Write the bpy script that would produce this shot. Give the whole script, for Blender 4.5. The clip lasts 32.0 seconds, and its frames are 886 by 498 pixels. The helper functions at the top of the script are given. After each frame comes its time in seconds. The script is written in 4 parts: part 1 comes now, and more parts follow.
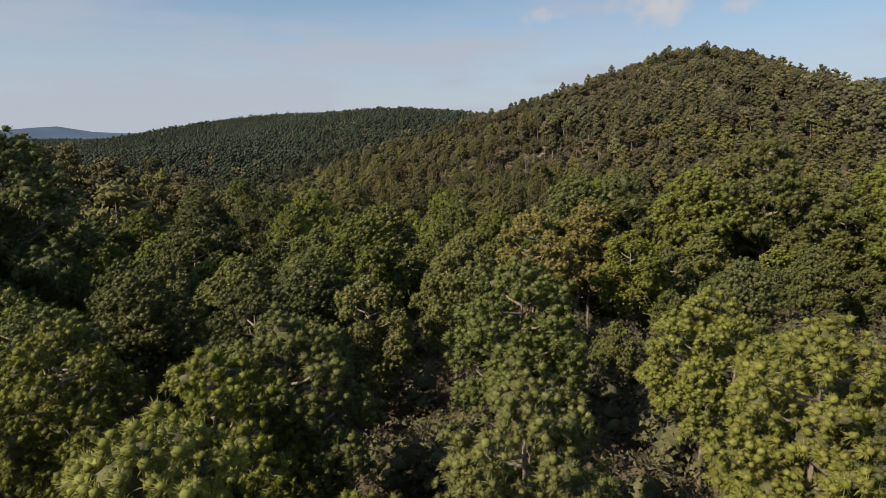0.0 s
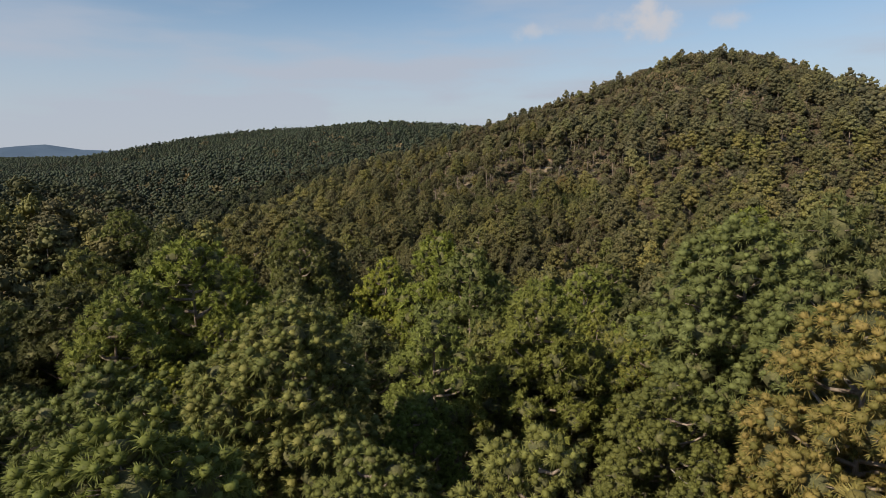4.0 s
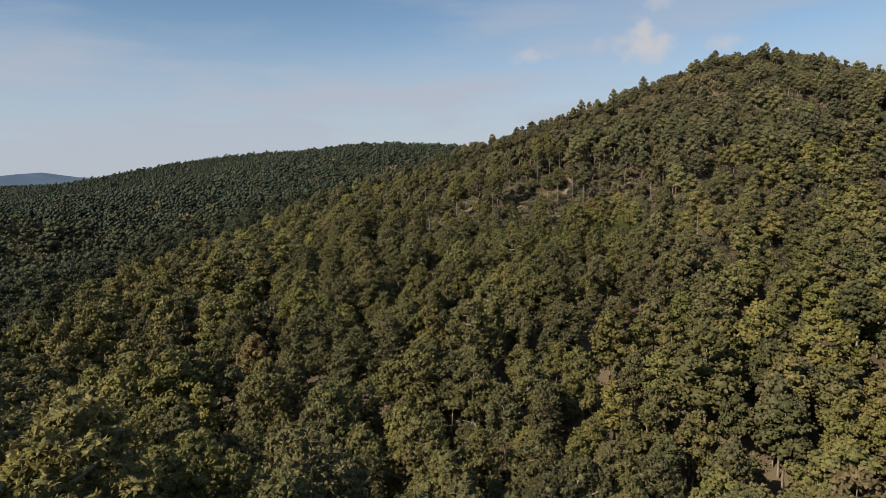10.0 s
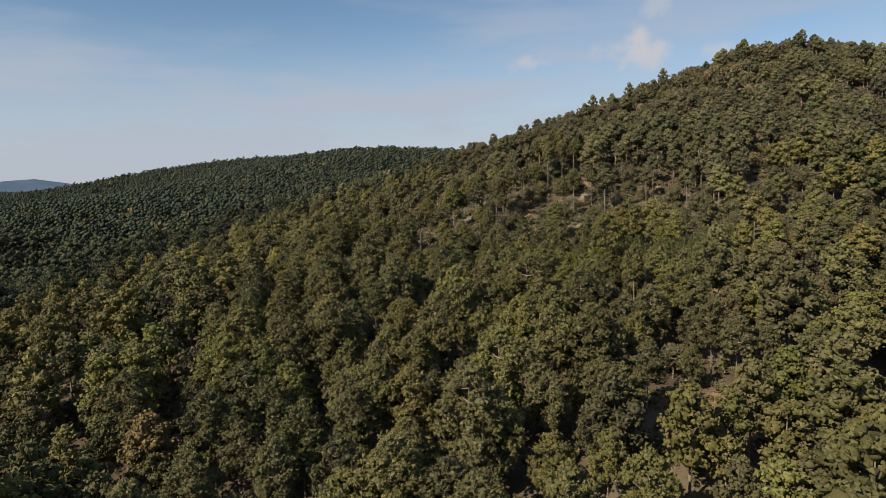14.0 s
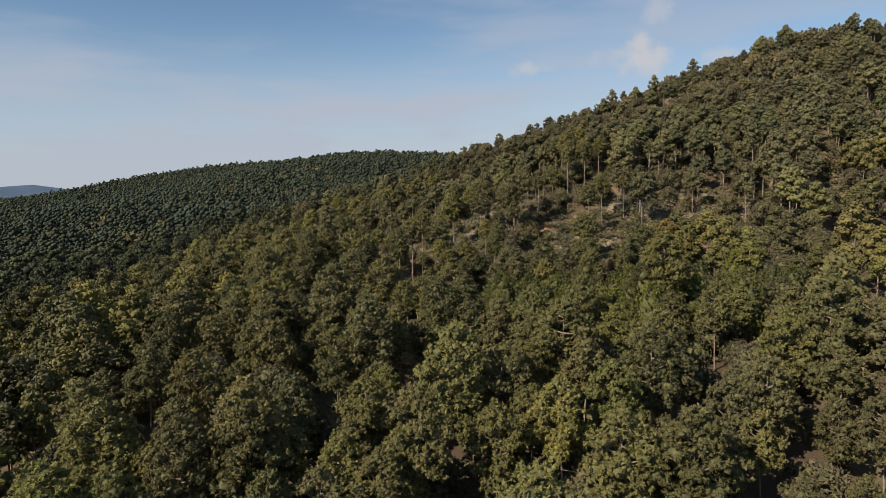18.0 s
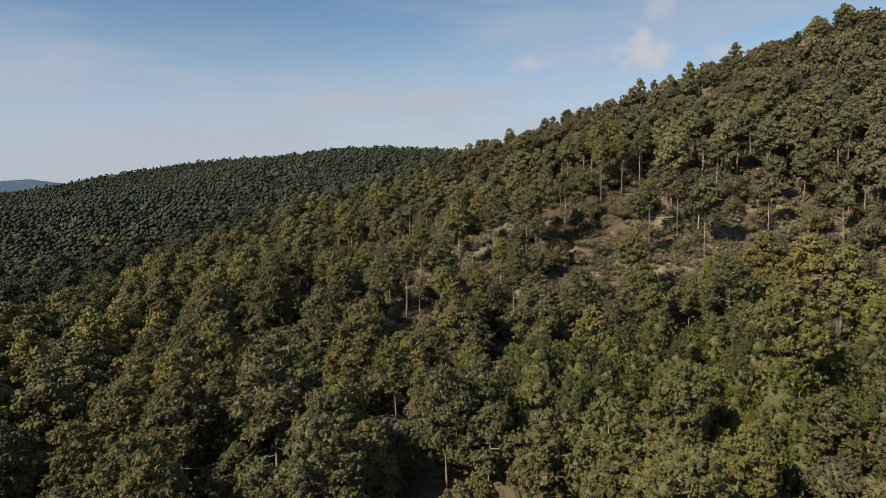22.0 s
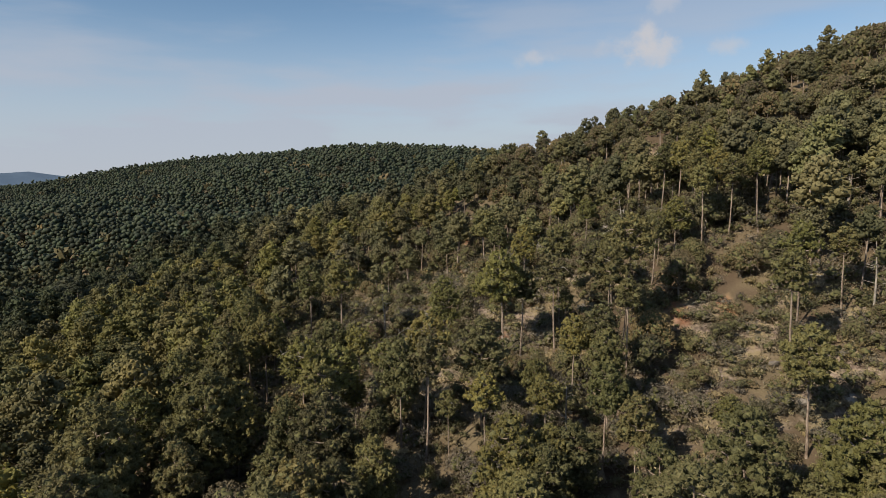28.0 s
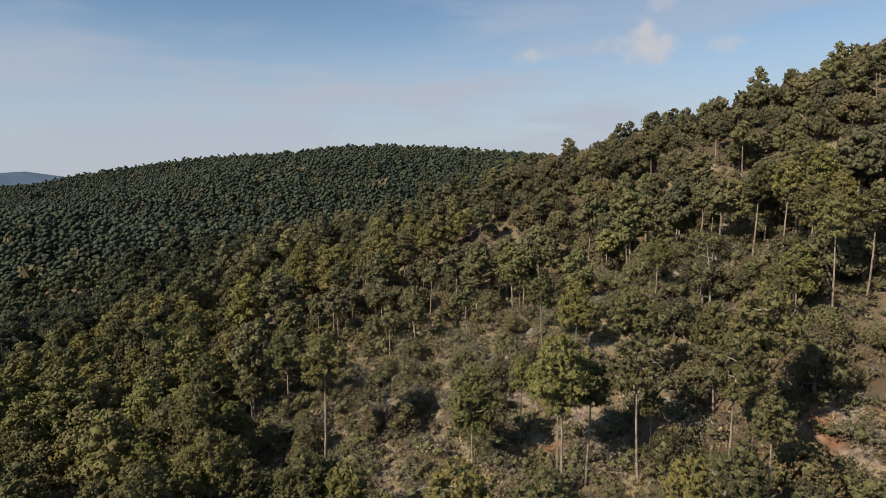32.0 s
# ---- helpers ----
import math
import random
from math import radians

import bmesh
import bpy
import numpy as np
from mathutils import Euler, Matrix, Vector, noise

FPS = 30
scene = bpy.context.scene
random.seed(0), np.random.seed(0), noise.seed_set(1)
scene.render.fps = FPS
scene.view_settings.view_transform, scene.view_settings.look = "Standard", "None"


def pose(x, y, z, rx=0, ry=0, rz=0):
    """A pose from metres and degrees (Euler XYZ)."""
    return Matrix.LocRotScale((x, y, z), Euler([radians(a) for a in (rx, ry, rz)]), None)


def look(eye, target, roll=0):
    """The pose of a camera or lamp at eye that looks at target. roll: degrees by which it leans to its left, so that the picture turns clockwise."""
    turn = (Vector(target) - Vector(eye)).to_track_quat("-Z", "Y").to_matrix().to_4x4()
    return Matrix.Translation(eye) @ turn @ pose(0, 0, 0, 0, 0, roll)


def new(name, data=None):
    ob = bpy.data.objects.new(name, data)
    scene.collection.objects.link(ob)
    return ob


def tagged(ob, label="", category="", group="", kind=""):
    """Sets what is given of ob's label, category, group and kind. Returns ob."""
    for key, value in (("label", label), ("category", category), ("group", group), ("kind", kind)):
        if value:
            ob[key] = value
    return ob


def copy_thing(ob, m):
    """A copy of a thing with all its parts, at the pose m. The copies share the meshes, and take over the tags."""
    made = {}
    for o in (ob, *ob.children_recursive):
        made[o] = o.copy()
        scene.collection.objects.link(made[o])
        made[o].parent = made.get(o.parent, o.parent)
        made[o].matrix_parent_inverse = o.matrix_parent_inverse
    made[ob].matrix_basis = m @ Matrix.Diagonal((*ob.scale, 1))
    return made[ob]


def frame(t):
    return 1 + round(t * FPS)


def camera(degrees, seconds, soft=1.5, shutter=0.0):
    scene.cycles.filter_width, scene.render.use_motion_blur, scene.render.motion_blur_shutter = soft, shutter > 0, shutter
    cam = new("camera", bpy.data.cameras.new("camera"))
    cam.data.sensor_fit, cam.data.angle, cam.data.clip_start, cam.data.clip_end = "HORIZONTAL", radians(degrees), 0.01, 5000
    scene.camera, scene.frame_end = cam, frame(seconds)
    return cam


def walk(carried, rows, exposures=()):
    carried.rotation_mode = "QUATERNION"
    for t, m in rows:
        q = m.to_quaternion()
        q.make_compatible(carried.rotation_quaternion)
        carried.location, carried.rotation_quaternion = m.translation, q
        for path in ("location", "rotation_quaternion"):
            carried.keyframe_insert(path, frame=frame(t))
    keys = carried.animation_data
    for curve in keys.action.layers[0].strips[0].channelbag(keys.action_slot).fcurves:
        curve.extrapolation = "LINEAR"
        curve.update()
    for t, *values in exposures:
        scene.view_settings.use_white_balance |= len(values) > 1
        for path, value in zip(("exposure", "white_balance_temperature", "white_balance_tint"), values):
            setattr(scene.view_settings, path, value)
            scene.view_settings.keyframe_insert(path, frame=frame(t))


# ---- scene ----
cam = camera(72.1, 32.0, soft=0.8)
METRES, EYE, TILT, LEAN, TURN = 250.0, 20.0, -11.0, 0.0, 0.0
ROWS = [
    (0.0, 0.0, 0.0, 0.0, -0.0, 0.0, 0.0),
    (0.5, -0.0002, 0.0154, 0.0024, -0.09, 0.14, 0.04),
    (1.0, -0.0005, 0.0315, 0.0049, -0.23, 0.3, 0.08),
    (1.5, -0.0005, 0.048, 0.0075, -0.33, 0.46, 0.17),
    (2.0, -0.0006, 0.0649, 0.0101, -0.39, 0.64, 0.26),
    (2.5, -0.0007, 0.0823, 0.0127, -0.46, 0.84, 0.36),
    (3.0, -0.0007, 0.1001, 0.0156, -0.5, 1.02, 0.43),
    (3.5, -0.0006, 0.1181, 0.0186, -0.53, 1.21, 0.5),
    (4.0, -0.0004, 0.1362, 0.0214, -0.54, 1.38, 0.56),
    (4.5, -0.0001, 0.1541, 0.0243, -0.56, 1.57, 0.64),
    (6.5, 0.0017, 0.2216, 0.0349, -0.57, 2.27, 0.88),
    (7.0, 0.0025, 0.2373, 0.0373, -0.52, 2.5, 0.92),
    (7.5, 0.0035, 0.2543, 0.0399, -0.5, 2.68, 0.98),
    (8.0, 0.0042, 0.2708, 0.0425, -0.47, 2.81, 1.03),
    (8.5, 0.0051, 0.2873, 0.045, -0.47, 3.0, 1.1),
    (9.0, 0.006, 0.3033, 0.0475, -0.45, 3.22, 1.16),
    (9.5, 0.0071, 0.3194, 0.0498, -0.44, 3.42, 1.2),
    (10.0, 0.008, 0.3358, 0.0522, -0.41, 3.56, 1.23),
    (10.5, 0.0086, 0.3521, 0.0546, -0.42, 3.66, 1.27),
    (11.0, 0.0093, 0.3684, 0.0572, -0.5, 3.76, 1.32),
    (11.5, 0.0099, 0.385, 0.0597, -0.57, 3.92, 1.34),
    (12.0, 0.0108, 0.4016, 0.0624, -0.53, 4.04, 1.35),
    (12.5, 0.0116, 0.4183, 0.0651, -0.5, 4.15, 1.37),
    (13.0, 0.0124, 0.4353, 0.0676, -0.51, 4.16, 1.37),
    (13.5, 0.0129, 0.4518, 0.07, -0.61, 4.14, 1.35),
    (14.0, 0.0133, 0.4683, 0.0725, -0.63, 4.15, 1.32),
    (14.5, 0.0139, 0.4849, 0.0756, -0.61, 4.17, 1.36),
    (16.5, 0.0166, 0.5496, 0.0874, -0.5, 4.46, 1.38),
    (17.0, 0.0173, 0.5659, 0.0905, -0.51, 4.55, 1.34),
    (17.5, 0.0181, 0.582, 0.094, -0.5, 4.63, 1.34),
    (18.0, 0.0188, 0.598, 0.0977, -0.5, 4.66, 1.32),
    (18.5, 0.0195, 0.6137, 0.1014, -0.48, 4.73, 1.33),
    (19.0, 0.02, 0.6296, 0.1051, -0.53, 4.73, 1.32),
    (19.5, 0.0203, 0.6454, 0.1091, -0.54, 4.68, 1.29),
    (20.0, 0.0205, 0.6609, 0.1134, -0.52, 4.64, 1.24),
    (20.5, 0.0203, 0.676, 0.1175, -0.55, 4.57, 1.2),
    (21.0, 0.0202, 0.6909, 0.1212, -0.54, 4.53, 1.17),
    (21.5, 0.0195, 0.7053, 0.1254, -0.52, 4.42, 1.12),
    (22.0, 0.0186, 0.7191, 0.1298, -0.47, 4.25, 1.09),
    (22.5, 0.0173, 0.7327, 0.1338, -0.45, 4.16, 1.06),
    (23.0, 0.0162, 0.7461, 0.138, -0.46, 4.13, 1.0),
    (23.5, 0.015, 0.7591, 0.1427, -0.42, 4.06, 0.97),
    (24.0, 0.0136, 0.7719, 0.147, -0.41, 3.99, 0.95),
    (24.5, 0.0126, 0.7846, 0.151, -0.39, 3.98, 0.9),
    (25.0, 0.0114, 0.7972, 0.1556, -0.38, 3.93, 0.87),
    (25.5, 0.0102, 0.8095, 0.16, -0.34, 3.94, 0.8),
    (27.5, 0.005, 0.8572, 0.1772, -0.27, 3.68, 0.75),
    (28.0, 0.0035, 0.8694, 0.1813, -0.26, 3.67, 0.72),
    (28.5, 0.002, 0.8816, 0.1858, -0.24, 3.61, 0.72),
    (29.0, 0.0005, 0.8938, 0.1902, -0.2, 3.59, 0.71),
    (29.5, -0.0009, 0.9064, 0.1947, -0.19, 3.54, 0.73),
    (30.0, -0.002, 0.9191, 0.1993, -0.21, 3.55, 0.8),
    (30.5, -0.0032, 0.9318, 0.2038, -0.24, 3.57, 0.75),
    (31.0, -0.0046, 0.9446, 0.2086, -0.23, 3.5, 0.78),
    (31.5, -0.0055, 0.9576, 0.2133, -0.26, 3.45, 0.82),
    (32.0, -0.0062, 0.9712, 0.2176, -0.34, 3.51, 0.85),
]
walk(cam, [(t, pose(0, 0, EYE, TILT, LEAN, TURN) @ pose(METRES * x, METRES * y, METRES * z, 90 + pitch, roll, yaw)) for t, x, y, z, yaw, pitch, roll in ROWS], exposures=[(0.0, 0.0), (32.0, 0.0)])

# ---- light ----
SUN_AZ, SUN_EL = radians(232.0), radians(37.0)   # clockwise from +y: the sun stands to the left of the path
sun_way = Vector((math.sin(SUN_AZ) * math.cos(SUN_EL), math.cos(SUN_AZ) * math.cos(SUN_EL), math.sin(SUN_EL)))
sun_data = bpy.data.lights.new("sun", "SUN")
sun_data.energy, sun_data.angle, sun_data.color = 5.4, radians(0.6), (1.0, 0.88, 0.70)
sun = new("sun", sun_data)
sun.matrix_world = look(sun_way * 100, (0, 0, 0))


def links(tree, pairs):
    for a, b in pairs:
        tree.links.new(a, b)


def node(tree, kind, **settings):
    n = tree.nodes.new(kind)
    for key, value in settings.items():
        if key in n.inputs:
            n.inputs[key].default_value = value
        else:
            setattr(n, key, value)
    return n


def math_node(tree, op, a, b=0.0, c=None):
    n = node(tree, "ShaderNodeMath", operation=op)
    for i, v in enumerate((a, b, c)):
        if v is None:
            continue
        if isinstance(v, (int, float)):
            n.inputs[i].default_value = v
        else:
            tree.links.new(v, n.inputs[i])
    return n.outputs[0]


def mix_node(tree, fac, a, b, blend="MIX"):
    n = node(tree, "ShaderNodeMix", data_type="RGBA", blend_type=blend)
    for i, v in ((0, fac), (6, a), (7, b)):
        if isinstance(v, (int, float)):
            n.inputs[i].default_value = v
        elif isinstance(v, tuple):
            n.inputs[i].default_value = (*v, 1)
        else:
            tree.links.new(v, n.inputs[i])
    return n.outputs[2]


def ramp_node(tree, value, lo, hi):
    n = node(tree, "ShaderNodeMapRange", interpolation_type="SMOOTHSTEP")
    n.inputs[1].default_value, n.inputs[2].default_value = lo, hi
    tree.links.new(value, n.inputs[0])
    return n.outputs[0]


def noise_node(tree, vector, scale, detail=4.0, rough=0.55):
    n = node(tree, "ShaderNodeTexNoise")
    n.inputs["Scale"].default_value, n.inputs["Detail"].default_value, n.inputs["Roughness"].default_value = scale, detail, rough
    tree.links.new(vector, n.inputs["Vector"])
    return n.outputs[0]


def make_world():
    world = bpy.data.worlds.new("world")
    scene.world = world
    world.use_nodes = True
    t = world.node_tree
    t.nodes.clear()
    sky = node(t, "ShaderNodeTexSky", sky_type="NISHITA", sun_disc=False)
    sky.sun_elevation, sky.sun_rotation = SUN_EL, SUN_AZ
    sky.altitude, sky.air_density, sky.dust_density, sky.ozone_density = 1800, 1.0, 0.6, 1.2
    way = node(t, "ShaderNodeTexCoord").outputs["Generated"]
    # a thin veil of high cloud, drawn out sideways and rising to the right
    turn = node(t, "ShaderNodeMapping")
    turn.inputs["Rotation"].default_value = (0, radians(9), 0)
    turn.inputs["Scale"].default_value = (1.5, 1.5, 8.0)
    t.links.new(way, turn.inputs["Vector"])
    veil = ramp_node(t, noise_node(t, turn.outputs[0], 1.7, 6.0, 0.5), 0.40, 0.66)
    sep = node(t, "ShaderNodeSeparateXYZ")
    t.links.new(way, sep.inputs[0])
    low = ramp_node(t, sep.outputs[2], 0.26, 0.02)
    veil = math_node(t, "MULTIPLY", math_node(t, "ADD", math_node(t, "MULTIPLY", veil, 0.55), low), SKY_VEIL)
    veil = math_node(t, "MINIMUM", veil, 0.92)
    base = mix_node(t, 1.0, sky.outputs[0], SKY_TINT, "MULTIPLY")
    colour = mix_node(t, veil, base, SKY_WHITE)
    # a few small heaps of cloud over the hill
    fine = noise_node(t, way, 22.0, 5.0, 0.6)
    for u, v, ru, rv, strength in CLOUDS:
        c = Vector((u, 1, v)).normalized()
        d = node(t, "ShaderNodeVectorMath", operation="SUBTRACT")
        t.links.new(way, d.inputs[0])
        d.inputs[1].default_value = c
        s = node(t, "ShaderNodeVectorMath", operation="MULTIPLY")
        t.links.new(d.outputs[0], s.inputs[0])
        s.inputs[1].default_value = (1 / ru, 1 / ru, 1 / rv)
        ln = node(t, "ShaderNodeVectorMath", operation="LENGTH")
        t.links.new(s.outputs[0], ln.inputs[0])
        rough = math_node(t, "ADD", ln.outputs["Value"], math_node(t, "MULTIPLY", math_node(t, "SUBTRACT", fine, 0.5), 3.2))
        puff = math_node(t, "MULTIPLY", ramp_node(t, rough, 1.15, 0.05), strength)
        colour = mix_node(t, puff, colour, SKY_CLOUD)
    back = node(t, "ShaderNodeBackground", Strength=SKY_STRENGTH)
    out = node(t, "ShaderNodeOutputWorld")
    links(t, ((colour, back.inputs[0]), (back.outputs[0], out.inputs[0])))


SKY_STRENGTH, SKY_VEIL = 0.112, 0.85
SKY_TINT = (0.92, 1.0, 0.98)
SKY_WHITE, SKY_CLOUD = (4.0, 4.35, 5.1), (5.2, 5.1, 5.3)
CLOUDS = [  # sideways, up, half width, half height, strength
    (0.165, 0.176, 0.045, 0.016, 0.55),
    (0.315, 0.198, 0.055, 0.018, 0.65),
    (0.350, 0.185, 0.040, 0.020, 0.75),
    (0.335, 0.215, 0.018, 0.014, 0.70),
    (0.362, 0.262, 0.020, 0.022, 0.40),
    (0.462, 0.192, 0.024, 0.013, 0.50),
]
make_world()


# ---- materials ----
def base_material(name):
    m = bpy.data.materials.new(name)
    m.use_nodes = True
    t = m.node_tree
    t.nodes.clear()
    return m, t, node(t, "ShaderNodeOutputMaterial")


def foliage(name, dark, light, dry, spread=0.18, dry_share=0.12, glow=0.30):
    """Leaves and needles: hue by tree ('tint' or the object's random), by clump in the crown and by leaf."""
    m, t, out = base_material(name)
    tint = node(t, "ShaderNodeAttribute", attribute_name="tint").outputs["Fac"]
    rnd = node(t, "ShaderNodeObjectInfo").outputs["Random"]
    tree = math_node(t, "FRACT", math_node(t, "ADD", tint, rnd))
    geo = node(t, "ShaderNodeNewGeometry")
    leaf = geo.outputs["Random Per Island"]
    clump = noise_node(t, geo.outputs["Position"], 0.55, 3.0)
    mixed = math_node(t, "ADD", math_node(t, "MULTIPLY", tree, 0.72), math_node(t, "MULTIPLY", math_node(t, "SUBTRACT", clump, 0.36), 0.75))
    colour = mix_node(t, mixed, dark, light)
    dryness = math_node(t, "MULTIPLY", ramp_node(t, math_node(t, "ADD", math_node(t, "MULTIPLY", math_node(t, "FRACT", math_node(t, "MULTIPLY", tree, 7.31)), 0.8), math_node(t, "MULTIPLY", leaf, 0.10)), 0.88 - dry_share, 0.92), 0.7)
    colour = mix_node(t, dryness, colour, dry)
    hsv = node(t, "ShaderNodeHueSaturation")
    t.links.new(colour, hsv.inputs["Color"])
    grain = noise_node(t, geo.outputs["Position"], 7.0, 4.0, 0.7)
    value = math_node(t, "ADD", math_node(t, "MULTIPLY", leaf, spread * 2.4), 1.0 - spread * 1.2)
    value = math_node(t, "MULTIPLY", value, math_node(t, "ADD", math_node(t, "MULTIPLY", grain, 1.8), 0.1))
    lot = math_node(t, "FRACT", math_node(t, "MULTIPLY", tree, 13.7))
    lot2 = math_node(t, "FRACT", math_node(t, "MULTIPLY", tree, 29.3))
    value = math_node(t, "MULTIPLY", value, math_node(t, "ADD", math_node(t, "MULTIPLY", lot, 0.55), 0.70))
    t.links.new(math_node(t, "ADD", math_node(t, "MULTIPLY", lot2, 0.034), 0.486), hsv.inputs["Hue"])
    t.links.new(math_node(t, "ADD", math_node(t, "MULTIPLY", lot, 0.25), 0.76), hsv.inputs["Saturation"])
    t.links.new(value, hsv.inputs["Value"])
    shine = node(t, "ShaderNodeBsdfPrincipled", Roughness=0.62)
    shine.inputs["Specular IOR Level"].default_value = 0.2
    thin = node(t, "ShaderNodeBsdfTranslucent")
    mix = node(t, "ShaderNodeMixShader")
    mix.inputs[0].default_value = glow
    links(t, ((hsv.outputs[0], shine.inputs["Base Color"]), (hsv.outputs[0], thin.inputs["Color"]), (shine.outputs[0], mix.inputs[1]), (thin.outputs[0], mix.inputs[2]), (mix.outputs[0], out.inputs[0])))
    return m


def bark(name, dark, light, scale=6.0):
    m, t, out = base_material(name)
    place = node(t, "ShaderNodeTexCoord").outputs["Object"]
    squash = node(t, "ShaderNodeMapping")
    squash.inputs["Scale"].default_value = (1, 1, 0.3)
    t.links.new(place, squash.inputs["Vector"])
    plates = noise_node(t, squash.outputs[0], scale, 6.0, 0.65)
    patches = noise_node(t, place, 0.6, 2.0)
    colour = mix_node(t, ramp_node(t, math_node(t, "ADD", math_node(t, "MULTIPLY", plates, 0.6), math_node(t, "MULTIPLY", patches, 0.4)), 0.36, 0.62), dark, light)
    p = node(t, "ShaderNodeBsdfPrincipled", Roughness=0.9)
    bump = node(t, "ShaderNodeBump", Strength=0.8, Distance=0.05)
    links(t, ((colour, p.inputs["Base Color"]), (plates, bump.inputs["Height"]), (bump.outputs[0], p.inputs["Normal"]), (p.outputs[0], out.inputs[0])))
    return m


def ground_material():
    m, t, out = base_material("forest_floor")
    geo = node(t, "ShaderNodeNewGeometry").outputs["Position"]
    bare = node(t, "ShaderNodeAttribute", attribute_name="bare").outputs["Fac"]
    red = node(t, "ShaderNodeAttribute", attribute_name="red").outputs["Fac"]
    wide, mid, fine = noise_node(t, geo, 0.06, 4.0), noise_node(t, geo, 0.45, 5.0, 0.6), noise_node(t, geo, 5.0, 6.0, 0.7)
    litter = mix_node(t, fine, (0.050, 0.036, 0.024), (0.165, 0.122, 0.084))
    grass = mix_node(t, fine, (0.17, 0.135, 0.080), (0.36, 0.30, 0.185))
    soil = mix_node(t, ramp_node(t, math_node(t, "ADD", math_node(t, "MULTIPLY", mid, 0.4), math_node(t, "MULTIPLY", noise_node(t, geo, 1.6, 6.0, 0.75), 0.6)), 0.36, 0.64), (0.06, 0.045, 0.035), (0.44, 0.350, 0.290))
    clay = mix_node(t, mid, (0.22, 0.095, 0.05), (0.36, 0.17, 0.095))
    colour = mix_node(t, ramp_node(t, wide, 0.45, 0.62), litter, mix_node(t, 0.5, litter, grass))
    open_soil = mix_node(t, ramp_node(t, mid, 0.42, 0.60), soil, grass)
    open_soil = mix_node(t, red, open_soil, clay)
    edge = ramp_node(t, math_node(t, "ADD", bare, math_node(t, "MULTIPLY", math_node(t, "SUBTRACT", mid, 0.5), 0.8)), 0.25, 0.6)
    colour = mix_node(t, edge, colour, open_soil)
    far = ramp_node(t, node_length(t, geo), 1000.0, 1500.0)
    colour = mix_node(t, far, colour, mix_node(t, mid, (0.03, 0.045, 0.02), (0.06, 0.08, 0.035)))
    p = node(t, "ShaderNodeBsdfPrincipled", Roughness=0.95)
    p.inputs["Specular IOR Level"].default_value = 0.1
    bump = node(t, "ShaderNodeBump", Strength=0.6, Distance=0.15)
    links(t, ((colour, p.inputs["Base Color"]), (fine, bump.inputs["Height"]), (bump.outputs[0], p.inputs["Normal"]), (p.outputs[0], out.inputs[0])))
    return m


def node_length(t, vector):
    n = node(t, "ShaderNodeVectorMath", operation="LENGTH")
    t.links.new(vector, n.inputs[0])
    return n.outputs["Value"]


def plain(name, dark, light, scale=2.0, rough=0.85):
    m, t, out = base_material(name)
    place = node(t, "ShaderNodeNewGeometry").outputs["Position"]
    colour = mix_node(t, ramp_node(t, noise_node(t, place, scale, 6.0, 0.65), 0.35, 0.65), dark, light)
    p = node(t, "ShaderNodeBsdfPrincipled", Roughness=rough)
    bump = node(t, "ShaderNodeBump", Strength=0.5, Distance=0.1)
    links(t, ((colour, p.inputs["Base Color"]), (noise_node(t, place, scale * 4, 5.0), bump.inputs["Height"]), (bump.outputs[0], p.inputs["Normal"]), (p.outputs[0], out.inputs[0])))
    return m


NEEDLES = foliage("pine_needles", (0.120, 0.138, 0.024), (0.236, 0.244, 0.043), (0.30, 0.21, 0.05))
GOLDEN_NEEDLES = foliage("yellowing_pine_needles", (0.19, 0.168, 0.028), (0.33, 0.270, 0.048), (0.36, 0.20, 0.05), dry_share=0.3)
# darker copy of the needles: the west side's shade is put into the colour
SHADED_NEEDLES = foliage("shaded_pine_needles", (0.050, 0.060, 0.030), (0.105, 0.110, 0.052), (0.16, 0.115, 0.042))
# dark cores of the crowns: inner shade is put into their colour
INNER = plain("crown_core_shade", (0.070, 0.072, 0.030), (0.150, 0.142, 0.058), 3.0, 1.0)
# far needles dulled towards blue: the haze of distance is put into the colour
HAZED_FAR_NEEDLES = foliage("hazed_far_pine_needles", (0.050, 0.067, 0.042), (0.090, 0.108, 0.062), (0.11, 0.11, 0.056))
YOUNG = foliage("young_pine_needles", (0.078, 0.088, 0.020), (0.170, 0.170, 0.038), (0.23, 0.21, 0.05), dry_share=0.05)
VALLEY_NEEDLES = foliage("olive_pine_needles", (0.120, 0.115, 0.038), (0.242, 0.209, 0.066), (0.29, 0.20, 0.07))
HILL_NEEDLES = foliage("dull_pine_needles", (0.110, 0.108, 0.048), (0.215, 0.194, 0.086), (0.25, 0.19, 0.07))
OAK = foliage("oak_leaves", (0.098, 0.086, 0.046), (0.215, 0.176, 0.092), (0.25, 0.16, 0.08), dry_share=0.28)
PALE_SCRUB = foliage("grey_brown_twigs", (0.15, 0.130, 0.092), (0.28, 0.240, 0.175), (0.30, 0.22, 0.15), dry_share=0.2)
SCRUB = foliage("shrub_leaves", (0.12, 0.110, 0.050), (0.25, 0.21, 0.105), (0.29, 0.20, 0.11), dry_share=0.3)
STRAW = foliage("dry_grass_blades", (0.22, 0.17, 0.085), (0.38, 0.31, 0.18), (0.42, 0.33, 0.22), dry_share=0.3)
PINE_BARK = bark("pine_bark", (0.11, 0.075, 0.052), (0.36, 0.29, 0.235))
OAK_BARK = bark("oak_bark", (0.10, 0.082, 0.065), (0.27, 0.23, 0.19))
